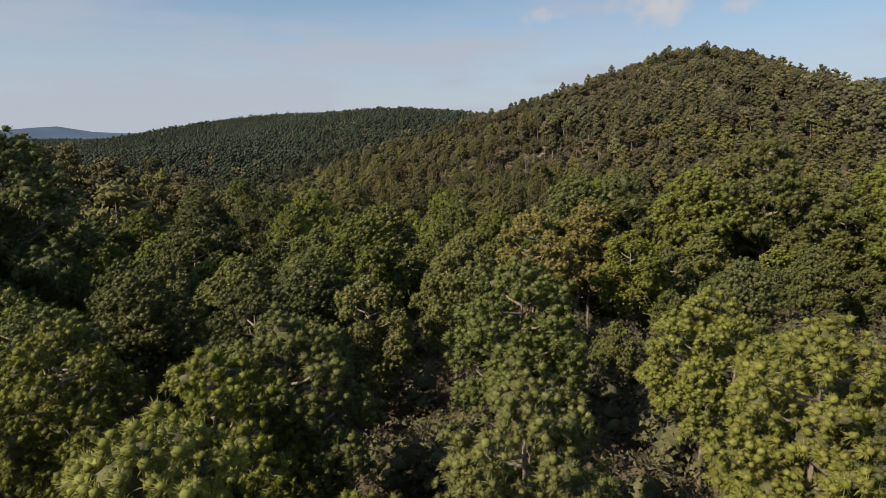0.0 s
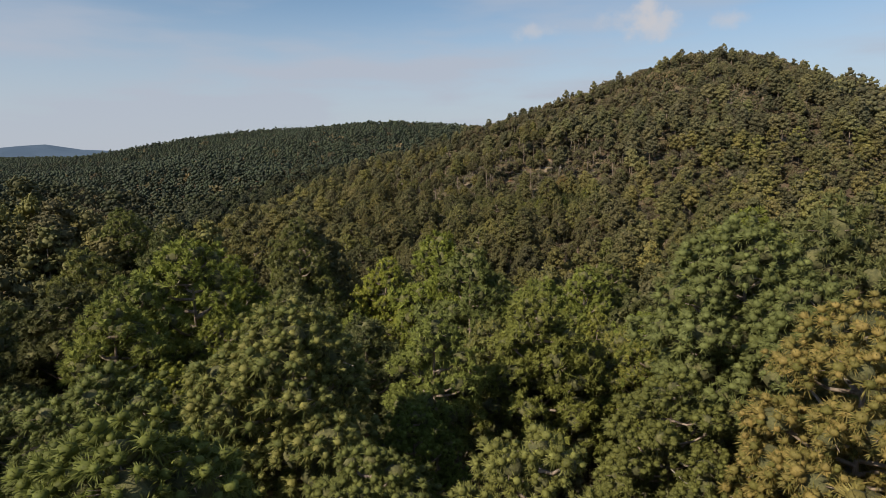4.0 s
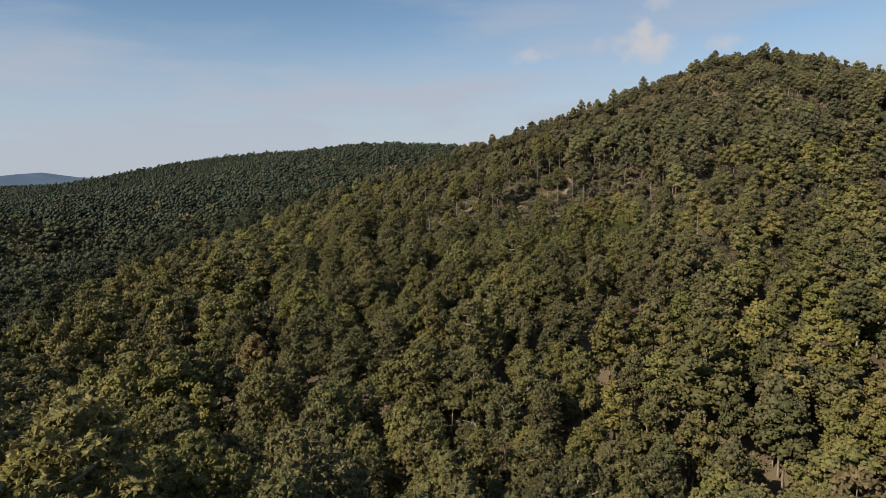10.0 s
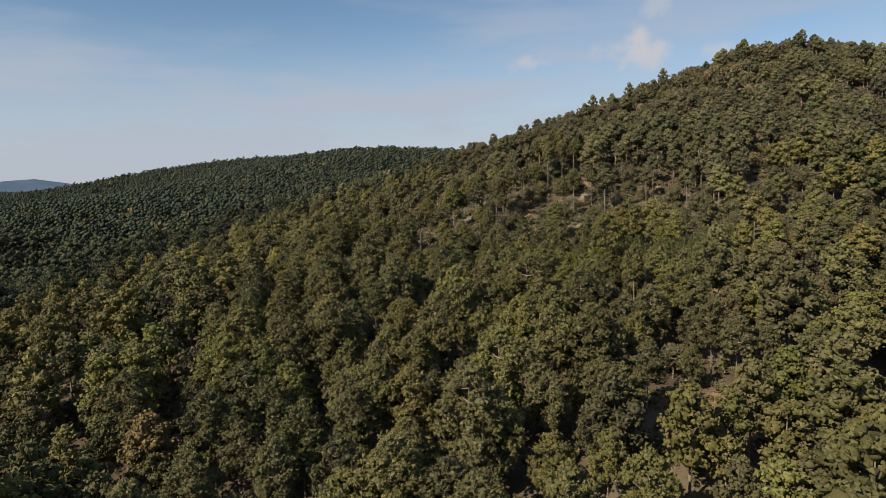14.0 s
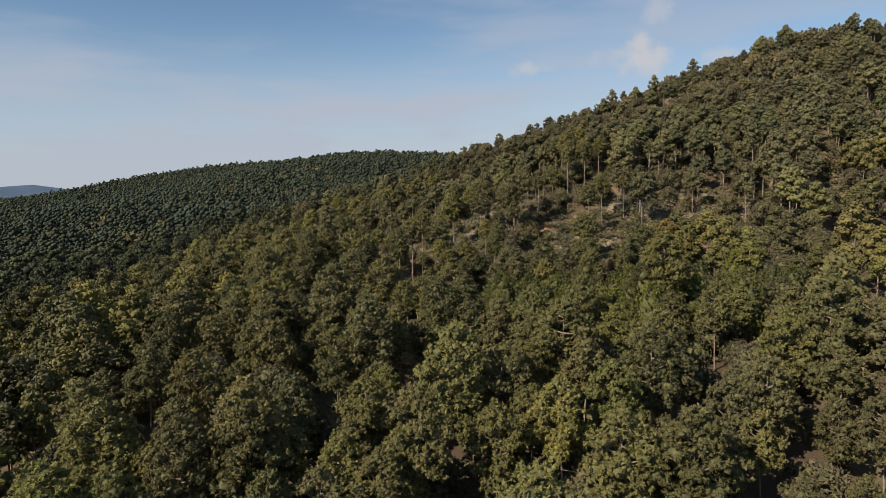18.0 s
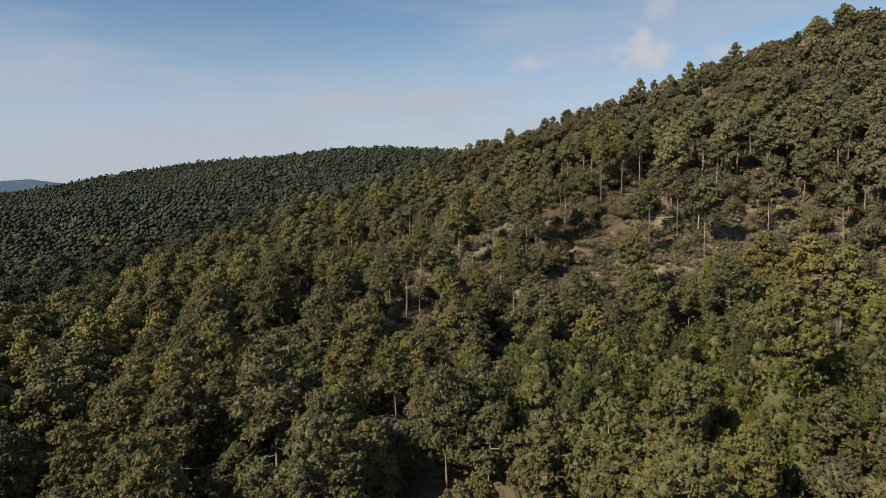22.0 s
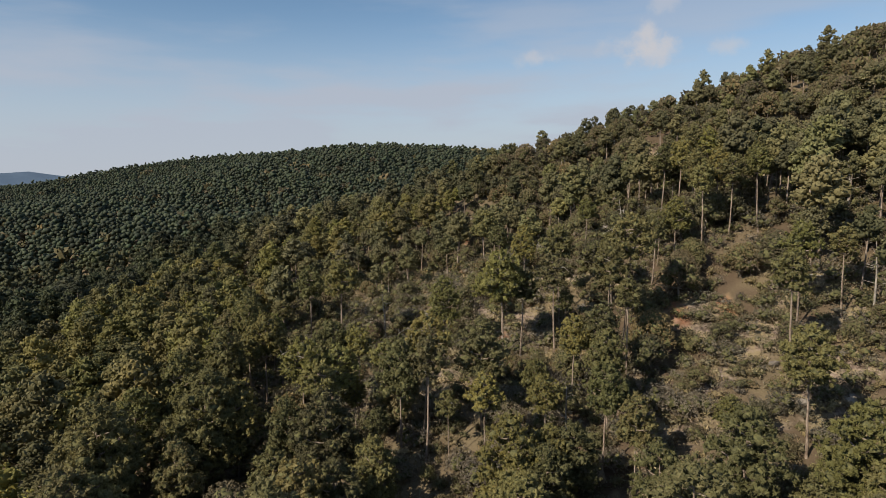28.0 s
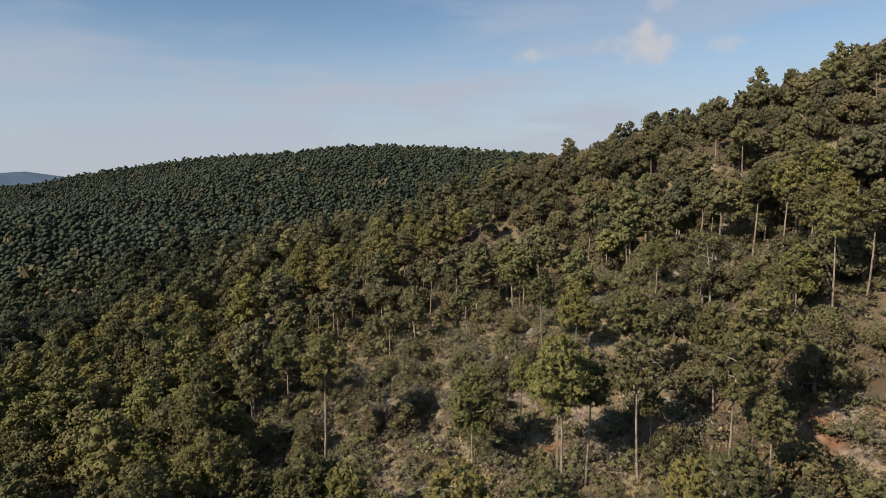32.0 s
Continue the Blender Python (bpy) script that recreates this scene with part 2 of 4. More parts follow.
DEAD_WOOD = bark("dead_wood", (0.16, 0.14, 0.12), (0.38, 0.345, 0.30))
ROCK = plain("pale_rock", (0.13, 0.11, 0.09), (0.30, 0.265, 0.225), 0.8)
FLOOR = ground_material()
# the air's haze over the distant land is put into this blue
HAZE_BLUE = plain("distant_mountain_haze_blue", (0.055, 0.095, 0.155), (0.075, 0.12, 0.185), 0.004)

# ---- the land ----
LOWLAND = -21.9
NEAR_HILLS = [  # east, north, half width along and across, turn, height
    (4, 4, 141, 64, -0.21, 21.9),  # start_ridge
    (96, 27, 92, 50, -0.11, 14.2),  # start_east
    (-149, 112, 126, 23, 0.02, 27.3),  # west_knoll
    (169, 409, 62, 78, -0.14, 64.9),  # peak
    (-96, 482, 179, 32, -0.52, 16.6),  # spur
    (44, 400, 78, 32, -0.08, 24.4),  # shoulder
    (326, 434, 76, 114, -0.07, 61.3),  # east_ridge
    (58, 281, 105, 78, 0.30, 22.9),  # front_slope
    (-39, 178, 100, 109, 0.39, -4.5),  # valley
    (23, 131, 54, 26, -0.22, -14.4),  # foot
    (11, 266, 30, 13, 0.01, -7.4),  # face_foot
    (43, 323, 40, 17, -0.28, 12.2),  # face_brow
]
OUTER_HILLS = [
    (-346, 1019, 161, 91, 0.17, 37.8),  # far_west
    (-96, 858, 153, 204, 0.25, 51.7),  # far_mid
    (254, 876, 197, 157, 0.17, 37.2),  # far_east
    (-286, 446, 188, 94, 0.02, -21.3),  # west_side
    (-218, 389, 34, 51, 0.02, 22.7),  # west_ridge
    (-123, 374, 59, 26, -0.10, 6.7),  # west_hollow
    (-58, 349, 31, 27, 0.00, 3.3),  # north_spur
    (114, 245, 55, 26, 0.08, -3.1),  # east_flank
    (-132, 200, 46, 39, 0.01, -6.7),  # west_foot
    (-200, 638, 90, 58, 0.01, 2.5),  # ridge_step
]
HILLS = NEAR_HILLS + OUTER_HILLS
FAR_PEAKS = [  # the mountains on the horizon, coloured haze blue
    (-2166, 3363, 85, 120, 0.57, 38.0),
    (-2235, 3335, 190, 150, 0.57, 20.0),
    (-1900, 3600, 1500, 260, 0.50, 27.0),
    (2400, 3250, 420, 300, 0.0, 330.0),
]


def hill_sum(x, y, table):
    z = 0.0
    for cx, cy, sx, sy, r, h in table:
        c, s = math.cos(r), math.sin(r)
        z = z + h * np.exp(-0.5 * ((((x - cx) * c + (y - cy) * s) / sx) ** 2 + (((y - cy) * c - (x - cx) * s) / sy) ** 2))
    return z


def waves(x, y, size, seed=0):
    """Smooth uneven ground, about -1 to 1, from a few crossing waves."""
    z = 0.0
    for i in range(5):
        a = seed * 1.7 + i * 2.399
        k = (1 + 0.37 * i) / size
        z = z + np.sin((x * math.cos(a) + y * math.sin(a)) * k * 2 * math.pi + i * 1.9 + seed) / (1 + 0.4 * i)
    return z / 2.6


def land(x, y):
    x, y = np.asarray(x, float), np.asarray(y, float)
    z = LOWLAND + hill_sum(x, y, HILLS) + hill_sum(x, y, FAR_PEAKS)
    return z + 0.55 * waves(x, y, 23.0) + 0.25 * waves(x, y, 9.0, 3)


# clearings: east, north, radius along x and y, redness of the soil
TRAIL_CLEARINGS = [
    (22, 167, 2.7, 3.8, 0.6), (13, 174, 1.3, 1.6, 0.95), (36, 178, 1.4, 1.5, 0.5), (27, 180, 1.4, 1.5, 0.3), (35, 188, 3.1, 3.2, 0.7), (32, 191, 3.1, 1.9, 0.6),
    (0, 192, 1.3, 3.7, 0.6), (39, 192, 1.5, 2.9, 0.5), (-34, 197, 1.6, 2.4, 0.6), (14, 202, 1.3, 1.5, 0.4), (49, 206, 1.3, 1.5, 0.4), (34, 249, 2.4, 4.0, 0.05),
    (32, 255, 2.5, 5.1, 0.1), (43, 264, 3.4, 1.9, 0.05),
]
FOOT_CLEARINGS = [
    (31, 245, 2.5, 3.5, 0.05),
    (60, 274, 5.8, 1.9, 0.5), (22, 276, 2.5, 1.5, 0.05), (30, 276, 2.3, 1.5, 0.1), (9, 281, 1.6, 1.5, 0.2), (94, 283, 4.6, 8.3, 0.1), (43, 284, 6.4, 2.3, 0.05),
    (8, 284, 2.3, 1.5, 0.1), (22, 285, 2.9, 2.2, 0.05), (26, 287, 3.5, 1.5, 0.05), (45, 291, 2.4, 1.5, 0.3), (38, 293, 2.5, 3.0, 0.05), (42, 296, 2.0, 1.5, 0.05),
    (25, 297, 1.3, 1.5, 0.1), (38, 299, 1.6, 1.5, 0.8), (32, 300, 1.5, 1.9, 0.9), (16, 305, 1.6, 1.6, 0.1), (9, 306, 1.3, 1.5, 0.8),
]
FACE_CLEARINGS = [
    (33, 307, 1.3, 1.5, 0.5), (-6, 307, 2.3, 1.6, 0.1), (50, 307, 1.4, 1.5, 0.6), (12, 310, 1.8, 1.5, 0.05), (-13, 317, 1.3, 1.9, 0.05), (26, 319, 1.3, 1.5, 0.1),
    (21, 327, 1.7, 3.1, 0.05), (-41, 328, 1.8, 1.7, 0.8), (6, 330, 2.3, 4.1, 0.05), (142, 330, 7.1, 5.5, 0.05), (22, 331, 1.3, 9.0, 0.05), (-31, 338, 1.3, 2.0, 0.7),
    (6, 338, 2.4, 4.1, 0), (-27, 340, 1.3, 1.6, 0.6), (-27, 342, 1.9, 3.3, 0.6), (22, 343, 1.3, 8.7, 0.05), (66, 346, 1.3, 9.0, 0.95),
]
UPPER_CLEARINGS = [
    (-213, 525, 3.5, 4.0, 0.3), (-240, 560, 3.5, 4.0, 0.1),
    (21, 350, 1.8, 9.0, 0.05), (87, 351, 2.6, 2.5, 0.1), (-4, 353, 2.8, 5.2, 0.1), (106, 356, 2.4, 4.4, 0), (115, 356, 2.6, 2.2, 0.05), (81, 358, 2.3, 3.9, 0),
    (2, 360, 1.3, 2.2, 0.05), (-8, 360, 1.8, 4.4, 0.05), (-26, 361, 2.4, 6.9, 0.05), (57, 362, 1.7, 2.3, 0.1), (2, 364, 1.6, 3.9, 0.05), (72, 365, 2.7, 3.3, 0.05),
    (8, 368, 1.8, 2.6, 0.8), (-16, 370, 2.3, 2.7, 0.05), (51, 374, 4.8, 8.0, 0.1),
]
CLEARINGS = TRAIL_CLEARINGS + FOOT_CLEARINGS + FACE_CLEARINGS + UPPER_CLEARINGS


def clearing(x, y):
    """How open the wood is, 0 to 1."""
    bare = np.zeros(np.shape(x))
    for cx, cy, rx, ry, k in CLEARINGS:
        bare = np.maximum(bare, np.clip(1.4 - 1.15 * np.sqrt(((x - cx) / rx) ** 2 + ((y - cy) / ry) ** 2), 0, 1))
    return bare


def open_ground(x, y):
    """How bare the ground is (0 to 1), and how red."""
    bare, red = np.zeros(np.shape(x)), np.zeros(np.shape(x))
    for cx, cy, rx, ry, k in CLEARINGS:
        f = np.clip(1.3 - np.sqrt(((x - cx) / rx) ** 2 + ((y - cy) / ry) ** 2), 0, 1)
        red = np.where(f > bare, k, red)
        bare = np.maximum(bare, f)
    stony = scrubby(x, y) * np.clip(0.25 + 0.9 * waves(x, y, 9.0, 5), 0, 0.8) + 0.6 * slope_face(x, y) * np.clip(0.2 + waves(x, y, 14.0, 4), 0, 1)
    return np.maximum(bare, stony), red * (bare > 0)


def slope_face(x, y):
    """1 on the dry, stony, sunny face of the hill, 0 in the pine woods."""
    a = np.clip((y - 262 - 0.16 * np.abs(x - 60)) / 22, 0, 1) * np.clip((x + 34 + 0.12 * (y - 300)) / 14, 0, 1)
    return a * np.clip((455 - y) / 25, 0, 1) * np.clip((376 - y + 1.5 * np.maximum(x, 0)) / 14, 0, 1)


def scrubby(x, y):
    """1 where the face is dry scrub with few pines, 0 in closed wood."""
    a = np.exp(-0.5 * (((x - 0) / 22) ** 2 + ((y - 322) / 22) ** 2))
    b = np.exp(-0.5 * (((x - 40) / 26) ** 2 + ((y - 280) / 15) ** 2))
    return np.clip(1.35 * np.maximum(a, b), 0, 1) * slope_face(x, y)


def part(name, data, material, parent=None, label=""):
    ob = new(name, data)
    if material and not data.materials:
        data.materials.append(material)
    ob.parent = parent
    if label:
        ob["label"] = label
    return ob


def mesh_from(name, verts, faces, material=None, tint=None, smooth=False, loose=None):
    """A mesh from numpy arrays of triangles; loose: material index by face."""
    me = bpy.data.meshes.new(name)
    verts, faces = np.asarray(verts, np.float32), np.asarray(faces, np.int32)
    me.vertices.add(len(verts))
    me.vertices.foreach_set("co", verts.ravel())
    me.loops.add(faces.size)
    me.loops.foreach_set("vertex_index", faces.ravel())
    me.polygons.add(len(faces))
    me.polygons.foreach_set("loop_start", np.arange(0, faces.size, faces.shape[1], dtype=np.int32))
    if smooth is not False:
        me.polygons.foreach_set("use_smooth", np.ones(len(faces), bool) if smooth is True else smooth)
    for mat in material if isinstance(material, (list, tuple)) else [material]:
        if mat:
            me.materials.append(mat)
    if loose is not None:
        me.polygons.foreach_set("material_index", np.asarray(loose, np.int32))
    if tint is not None:
        at = me.attributes.new("tint", "FLOAT", "POINT")
        at.data.foreach_set("value", np.asarray(tint, np.float32))
    me.update(calc_edges=True)
    return me


def spaced(lo, hi, fine_lo, fine_hi, step, grow):
    """Grid lines: even between fine_lo and fine_hi, then wider and wider."""
    line = list(np.arange(fine_lo, fine_hi + 0.1, step))
    s = step
    while line[-1] < hi:
        s *= grow
        line.append(line[-1] + s)
    s, head = step, []
    x = fine_lo
    while x > lo:
        s *= grow
        x -= s
        head.append(x)
    return np.array(head[::-1] + line)


def make_ground():
    xs = spaced(-4300, 4300, -150, 190, 2.0, 1.07)
    ys = spaced(-600, 4700, -10, 440, 2.0, 1.07)
    X, Y = np.meshgrid(xs, ys)
    verts = np.stack([X.ravel(), Y.ravel(), land(X, Y).ravel()], 1)
    n, k = len(xs), len(ys)
    i = (np.arange(k - 1)[:, None] * n + np.arange(n - 1)).ravel()
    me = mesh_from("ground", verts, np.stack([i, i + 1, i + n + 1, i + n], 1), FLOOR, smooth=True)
    bare, red = open_ground(verts[:, 0], verts[:, 1])
    for key, vals in (("bare", bare), ("red", red)):
        me.attributes.new(key, "FLOAT", "POINT").data.foreach_set("value", vals.astype(np.float32))
    # faces beyond 2600 m north take the colour with haze in it
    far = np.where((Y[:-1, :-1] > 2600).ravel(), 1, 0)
    me.materials.append(HAZE_BLUE)
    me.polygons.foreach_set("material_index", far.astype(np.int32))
    tagged(new("ground", me), "forest floor of brown litter, tan soil and red clay", "ground", kind="structure")


make_ground()

# ---- building blocks of trees ----
rng = np.random.default_rng(7)


def tube(path, radii, sides=6):
    """A tapered tube along a path of points."""
    path = np.asarray(path, float)
    V, Fs = [], []
    for i, p in enumerate(path):
        d = path[min(i + 1, len(path) - 1)] - path[max(i - 1, 0)]
        d = d / (np.linalg.norm(d) + 1e-9)
        a = np.cross(d, [0.31, 0.95, 0.05])
        a /= np.linalg.norm(a)
        b = np.cross(d, a)
        ang = np.arange(sides) * 2 * math.pi / sides
        V.append(p + radii[i] * (np.cos(ang)[:, None] * a + np.sin(ang)[:, None] * b))
    for i in range(len(path) - 1):
        for k in range(sides):
            q = i * sides + k, i * sides + (k + 1) % sides, (i + 1) * sides + (k + 1) % sides, (i + 1) * sides + k
            Fs += [(q[0], q[1], q[2]), (q[0], q[2], q[3])]
    return np.concatenate(V), np.array(Fs)


def gather(pieces):
    V, Fs, n = [], [], 0
    for v, f in pieces:
        V.append(v)
        Fs.append(np.asarray(f) + n)
        n += len(v)
    return np.concatenate(V), np.concatenate(Fs)


def unit(n, r=rng):
    v = r.normal(size=(n, 3))
    return v / np.linalg.norm(v, axis=1, keepdims=True)


def needle_tufts(centres, ways, size, blades, width, r=rng, up=0.35):
    """Pompoms of needles: blades that fan out from each centre round its way."""
    n = len(centres)
    d = unit(n * blades, r) + np.repeat(ways, blades, 0) * 0.55 + [0, 0, up * 0.6]
    d /= np.linalg.norm(d, axis=1, keepdims=True)
    length = np.repeat(size, blades)[:, None] * r.uniform(0.7, 1.1, (n * blades, 1))
    side = np.cross(d, unit(n * blades, r) * 0.6 + np.repeat(ways, blades, 0) * 0.5 + [0, 0, 1])
    side /= np.linalg.norm(side, axis=1, keepdims=True) + 1e-9
    c = np.repeat(centres, blades, 0)
    a = c + d * length * 0.12 - side * width * 0.35
    b = c + d * length * 0.6 + side * width * 0.65
    e = c + d * length - np.array([0, 0, 0.10]) * length
    V = np.stack([a, b, e], 1).reshape(-1, 3)
    return V, np.arange(len(V)).reshape(-1, 3)


PHI = (1 + 5 ** 0.5) / 2
ICO_V = np.array([(-1, PHI, 0), (1, PHI, 0), (-1, -PHI, 0), (1, -PHI, 0), (0, -1, PHI), (0, 1, PHI), (0, -1, -PHI), (0, 1, -PHI), (PHI, 0, -1), (PHI, 0, 1), (-PHI, 0, -1), (-PHI, 0, 1)]) / 1.902
ICO_F = np.array([(0, 11, 5), (0, 5, 1), (0, 1, 7), (0, 7, 10), (0, 10, 11), (1, 5, 9), (5, 11, 4), (11, 10, 2), (10, 7, 6), (7, 1, 8), (3, 9, 4), (3, 4, 2), (3, 2, 6), (3, 6, 8), (3, 8, 9), (4, 9, 5), (2, 4, 11), (6, 2, 10), (8, 6, 7), (9, 8, 1)])
OCT_V = np.array([(1, 0, 0), (0, 1, 0), (-1, 0, 0), (0, -1, 0), (0, 0, 1), (0, 0, -1)], float)
OCT_F = np.array([(0, 1, 4), (1, 2, 4), (2, 3, 4), (3, 0, 4), (1, 0, 5), (2, 1, 5), (3, 2, 5), (0, 3, 5)])


def clump_cores(centres, radii, r, fine=True, share=0.82, flat=0.78):
    """The dense heart of each leaf clump: an uneven lump."""
    bv, bf = (ICO_V, ICO_F) if fine else (OCT_V, OCT_F)
    n, k = len(centres), len(bv)
    a = r.uniform(0, 6.283, n)[:, None]
    v = np.stack([bv[:, 0] * np.cos(a) - bv[:, 1] * np.sin(a), bv[:, 0] * np.sin(a) + bv[:, 1] * np.cos(a), np.tile(bv[:, 2] * flat, (n, 1))], 2)
    v = v * (radii * share)[:, None, None] * r.uniform(0.78, 1.18, (n, k, 1)) + centres[:, None]
    f = bf[None] + (np.arange(n) * k)[:, None, None]
    return v.reshape(-1, 3), f.reshape(-1, 3)


def ragged_tufts(points, size, r, bv=OCT_V, bf=OCT_F):
    """Small spiky tufts of needles: solids with corners pulled in and out."""
    n, k = len(points), len(bv)
    turn = np.linalg.qr(r.normal(size=(n, 3, 3)))[0]
    v = np.einsum("kj,nij->nki", bv, turn) * size[:, None, None] * r.uniform(0.4, 1.6, (n, k, 1)) + points[:, None]
    return v.reshape(-1, 3), (bf[None] + (np.arange(n) * k)[:, None, None]).reshape(-1, 3)


def on_lobes(centres, radii, spacing, r, flat=0.88, under=-0.3):
    """Points spread over the outer skin of a heap of lobes, and the way out at each."""
    P, W = [], []
    for i, (c, q) in enumerate(zip(centres, radii)):
        n = max(5, int(4 * math.pi * q * q * 0.85 / (spacing * spacing)))
        k = np.arange(n) + r.uniform(0, 1)
        z = 1 - 2 * ((k + 0.5) / (n + 1))
        a = k * 2.39996 + r.uniform(0, 6.28)
        d = np.stack([np.sqrt(np.clip(1 - z * z, 0, 1)) * np.cos(a), np.sqrt(np.clip(1 - z * z, 0, 1)) * np.sin(a), z], 1) + r.normal(0, 0.16, (n, 3))
        d /= np.linalg.norm(d, axis=1, keepdims=True)
        p = c + d * q * [1, 1, flat] * r.uniform(0.9, 1.1, (n, 1))
        keep = d[:, 2] > under + r.uniform(-0.2, 0.2, n)
        for j, (c2, q2) in enumerate(zip(centres, radii)):
            if j != i:
                keep &= np.linalg.norm((p - c2) / [1, 1, flat], axis=1) > q2 * 0.9
        P.append(p[keep])
        W.append(d[keep])
    return np.concatenate(P), np.concatenate(W)


def puffs(points, ways, size, r, sides=4, height=0.8):
    """Small domed tufts that sit on the skin of a crown, each uneven."""
    n = len(points)
    u = np.cross(ways, [0.31, 0.17, 0.93])
    u /= np.linalg.norm(u, axis=1, keepdims=True) + 1e-9
    w = np.cross(ways, u)
    s = size * r.uniform(0.7, 1.3, (n, 1))
    a0 = r.uniform(0, 6.28, n)[:, None]
    rows = [points + (ways + [0, 0, 0.35]) * s * height * r.uniform(0.6, 1.3, (n, 1)) + unit(n, r) * s * 0.2]
    for k in range(sides):
        a = a0 + k * 2 * math.pi / sides
        rows.append(points + (u * np.cos(a) + w * np.sin(a)) * s * r.uniform(0.65, 1.35, (n, 1)) - ways * s * r.uniform(0.1, 0.6, (n, 1)))
    V = np.stack(rows, 1).reshape(-1, 3)
    f = np.array([(0, 1 + k, 1 + (k + 1) % sides) for k in range(sides)])
    return V, (f[None] + (np.arange(n) * (sides + 1))[:, None, None]).reshape(-1, 3)


def cards(points, ways, count, size, r, jitter=0.8):
    """Sprays of leaves: ragged triangles that face outwards, more or less."""
    c = np.repeat(points, count, 0) + unit(len(points) * count, r) * size * 1.3
    n = len(c)
    nrm = np.repeat(ways, count, 0) + unit(n, r) * jitter
    nrm /= np.linalg.norm(nrm, axis=1, keepdims=True)
    u = np.cross(nrm, unit(n, r))
    u /= np.linalg.norm(u, axis=1, keepdims=True)
    w = np.cross(nrm, u)
    s = size * r.uniform(0.65, 1.3, (n, 1))
    V = np.stack([c - u * s - w * s * 0.25, c + w * s * 0.75, c + u * s * 0.9 - w * s * 0.35], 1).reshape(-1, 3)
    return V, np.arange(len(V)).reshape(-1, 3)


def soft_first(hard, soft):
    """Join smooth pieces and flat ones; tells which faces are smooth."""
    v, f = gather([*soft, *hard])
    return v, f, np.arange(len(f)) < sum(len(p[1]) for p in soft)


def pine_form(seed, height=13.0, crown_from=0.42, radius=3.8, tiers=3, lobes=5):
    """A long-needled pine: trunk path and the lobes of its domed crown."""
    r = np.random.default_rng(seed)
    lean = r.normal(0, 0.025, 2)
    hs = np.linspace(0, height * 0.84, 7)
    bend = r.normal(0, 0.10, (7, 2)).cumsum(0) * 0.35
    bend[0] = 0
    trunk = np.stack([lean[0] * hs + bend[:, 0], lean[1] * hs + bend[:, 1], hs], 1)
    centres, radii = [], []
    low, top = height * crown_from, height
    n = tiers * lobes
    for i in range(n):
        f = (i + r.uniform(0, 0.9)) / n
        q = radius * ((0.45 if radius < 3.55 else 0.38) - 0.12 * f) * (15 / n) ** 0.3 * r.uniform(0.75, 1.15)
        out_to = radius * math.sin(math.pi * (0.2 + 0.8 * f)) ** 0.5
        a = i * 2.39996 + r.uniform(-0.5, 0.5)
        d = max(0.0, out_to * r.uniform(0.78, 1.06) - q * 0.75)
        h = low + q * 0.5 + (top - low - q * 1.35) * f
        centres.append([np.interp(h, trunk[:, 2], trunk[:, 0]) + math.cos(a) * d, np.interp(h, trunk[:, 2], trunk[:, 1]) + math.sin(a) * d, h])
        radii.append(q)
    for f in (0.25, 0.55, 0.85):
        q = radius * 0.45 * (1.25 - f)
        h = low + (top - low - q) * f
        centres.append([np.interp(h, trunk[:, 2], trunk[:, 0]), np.interp(h, trunk[:, 2], trunk[:, 1]), h])
        radii.append(q)
    return trunk, np.array(centres), np.array(radii), r


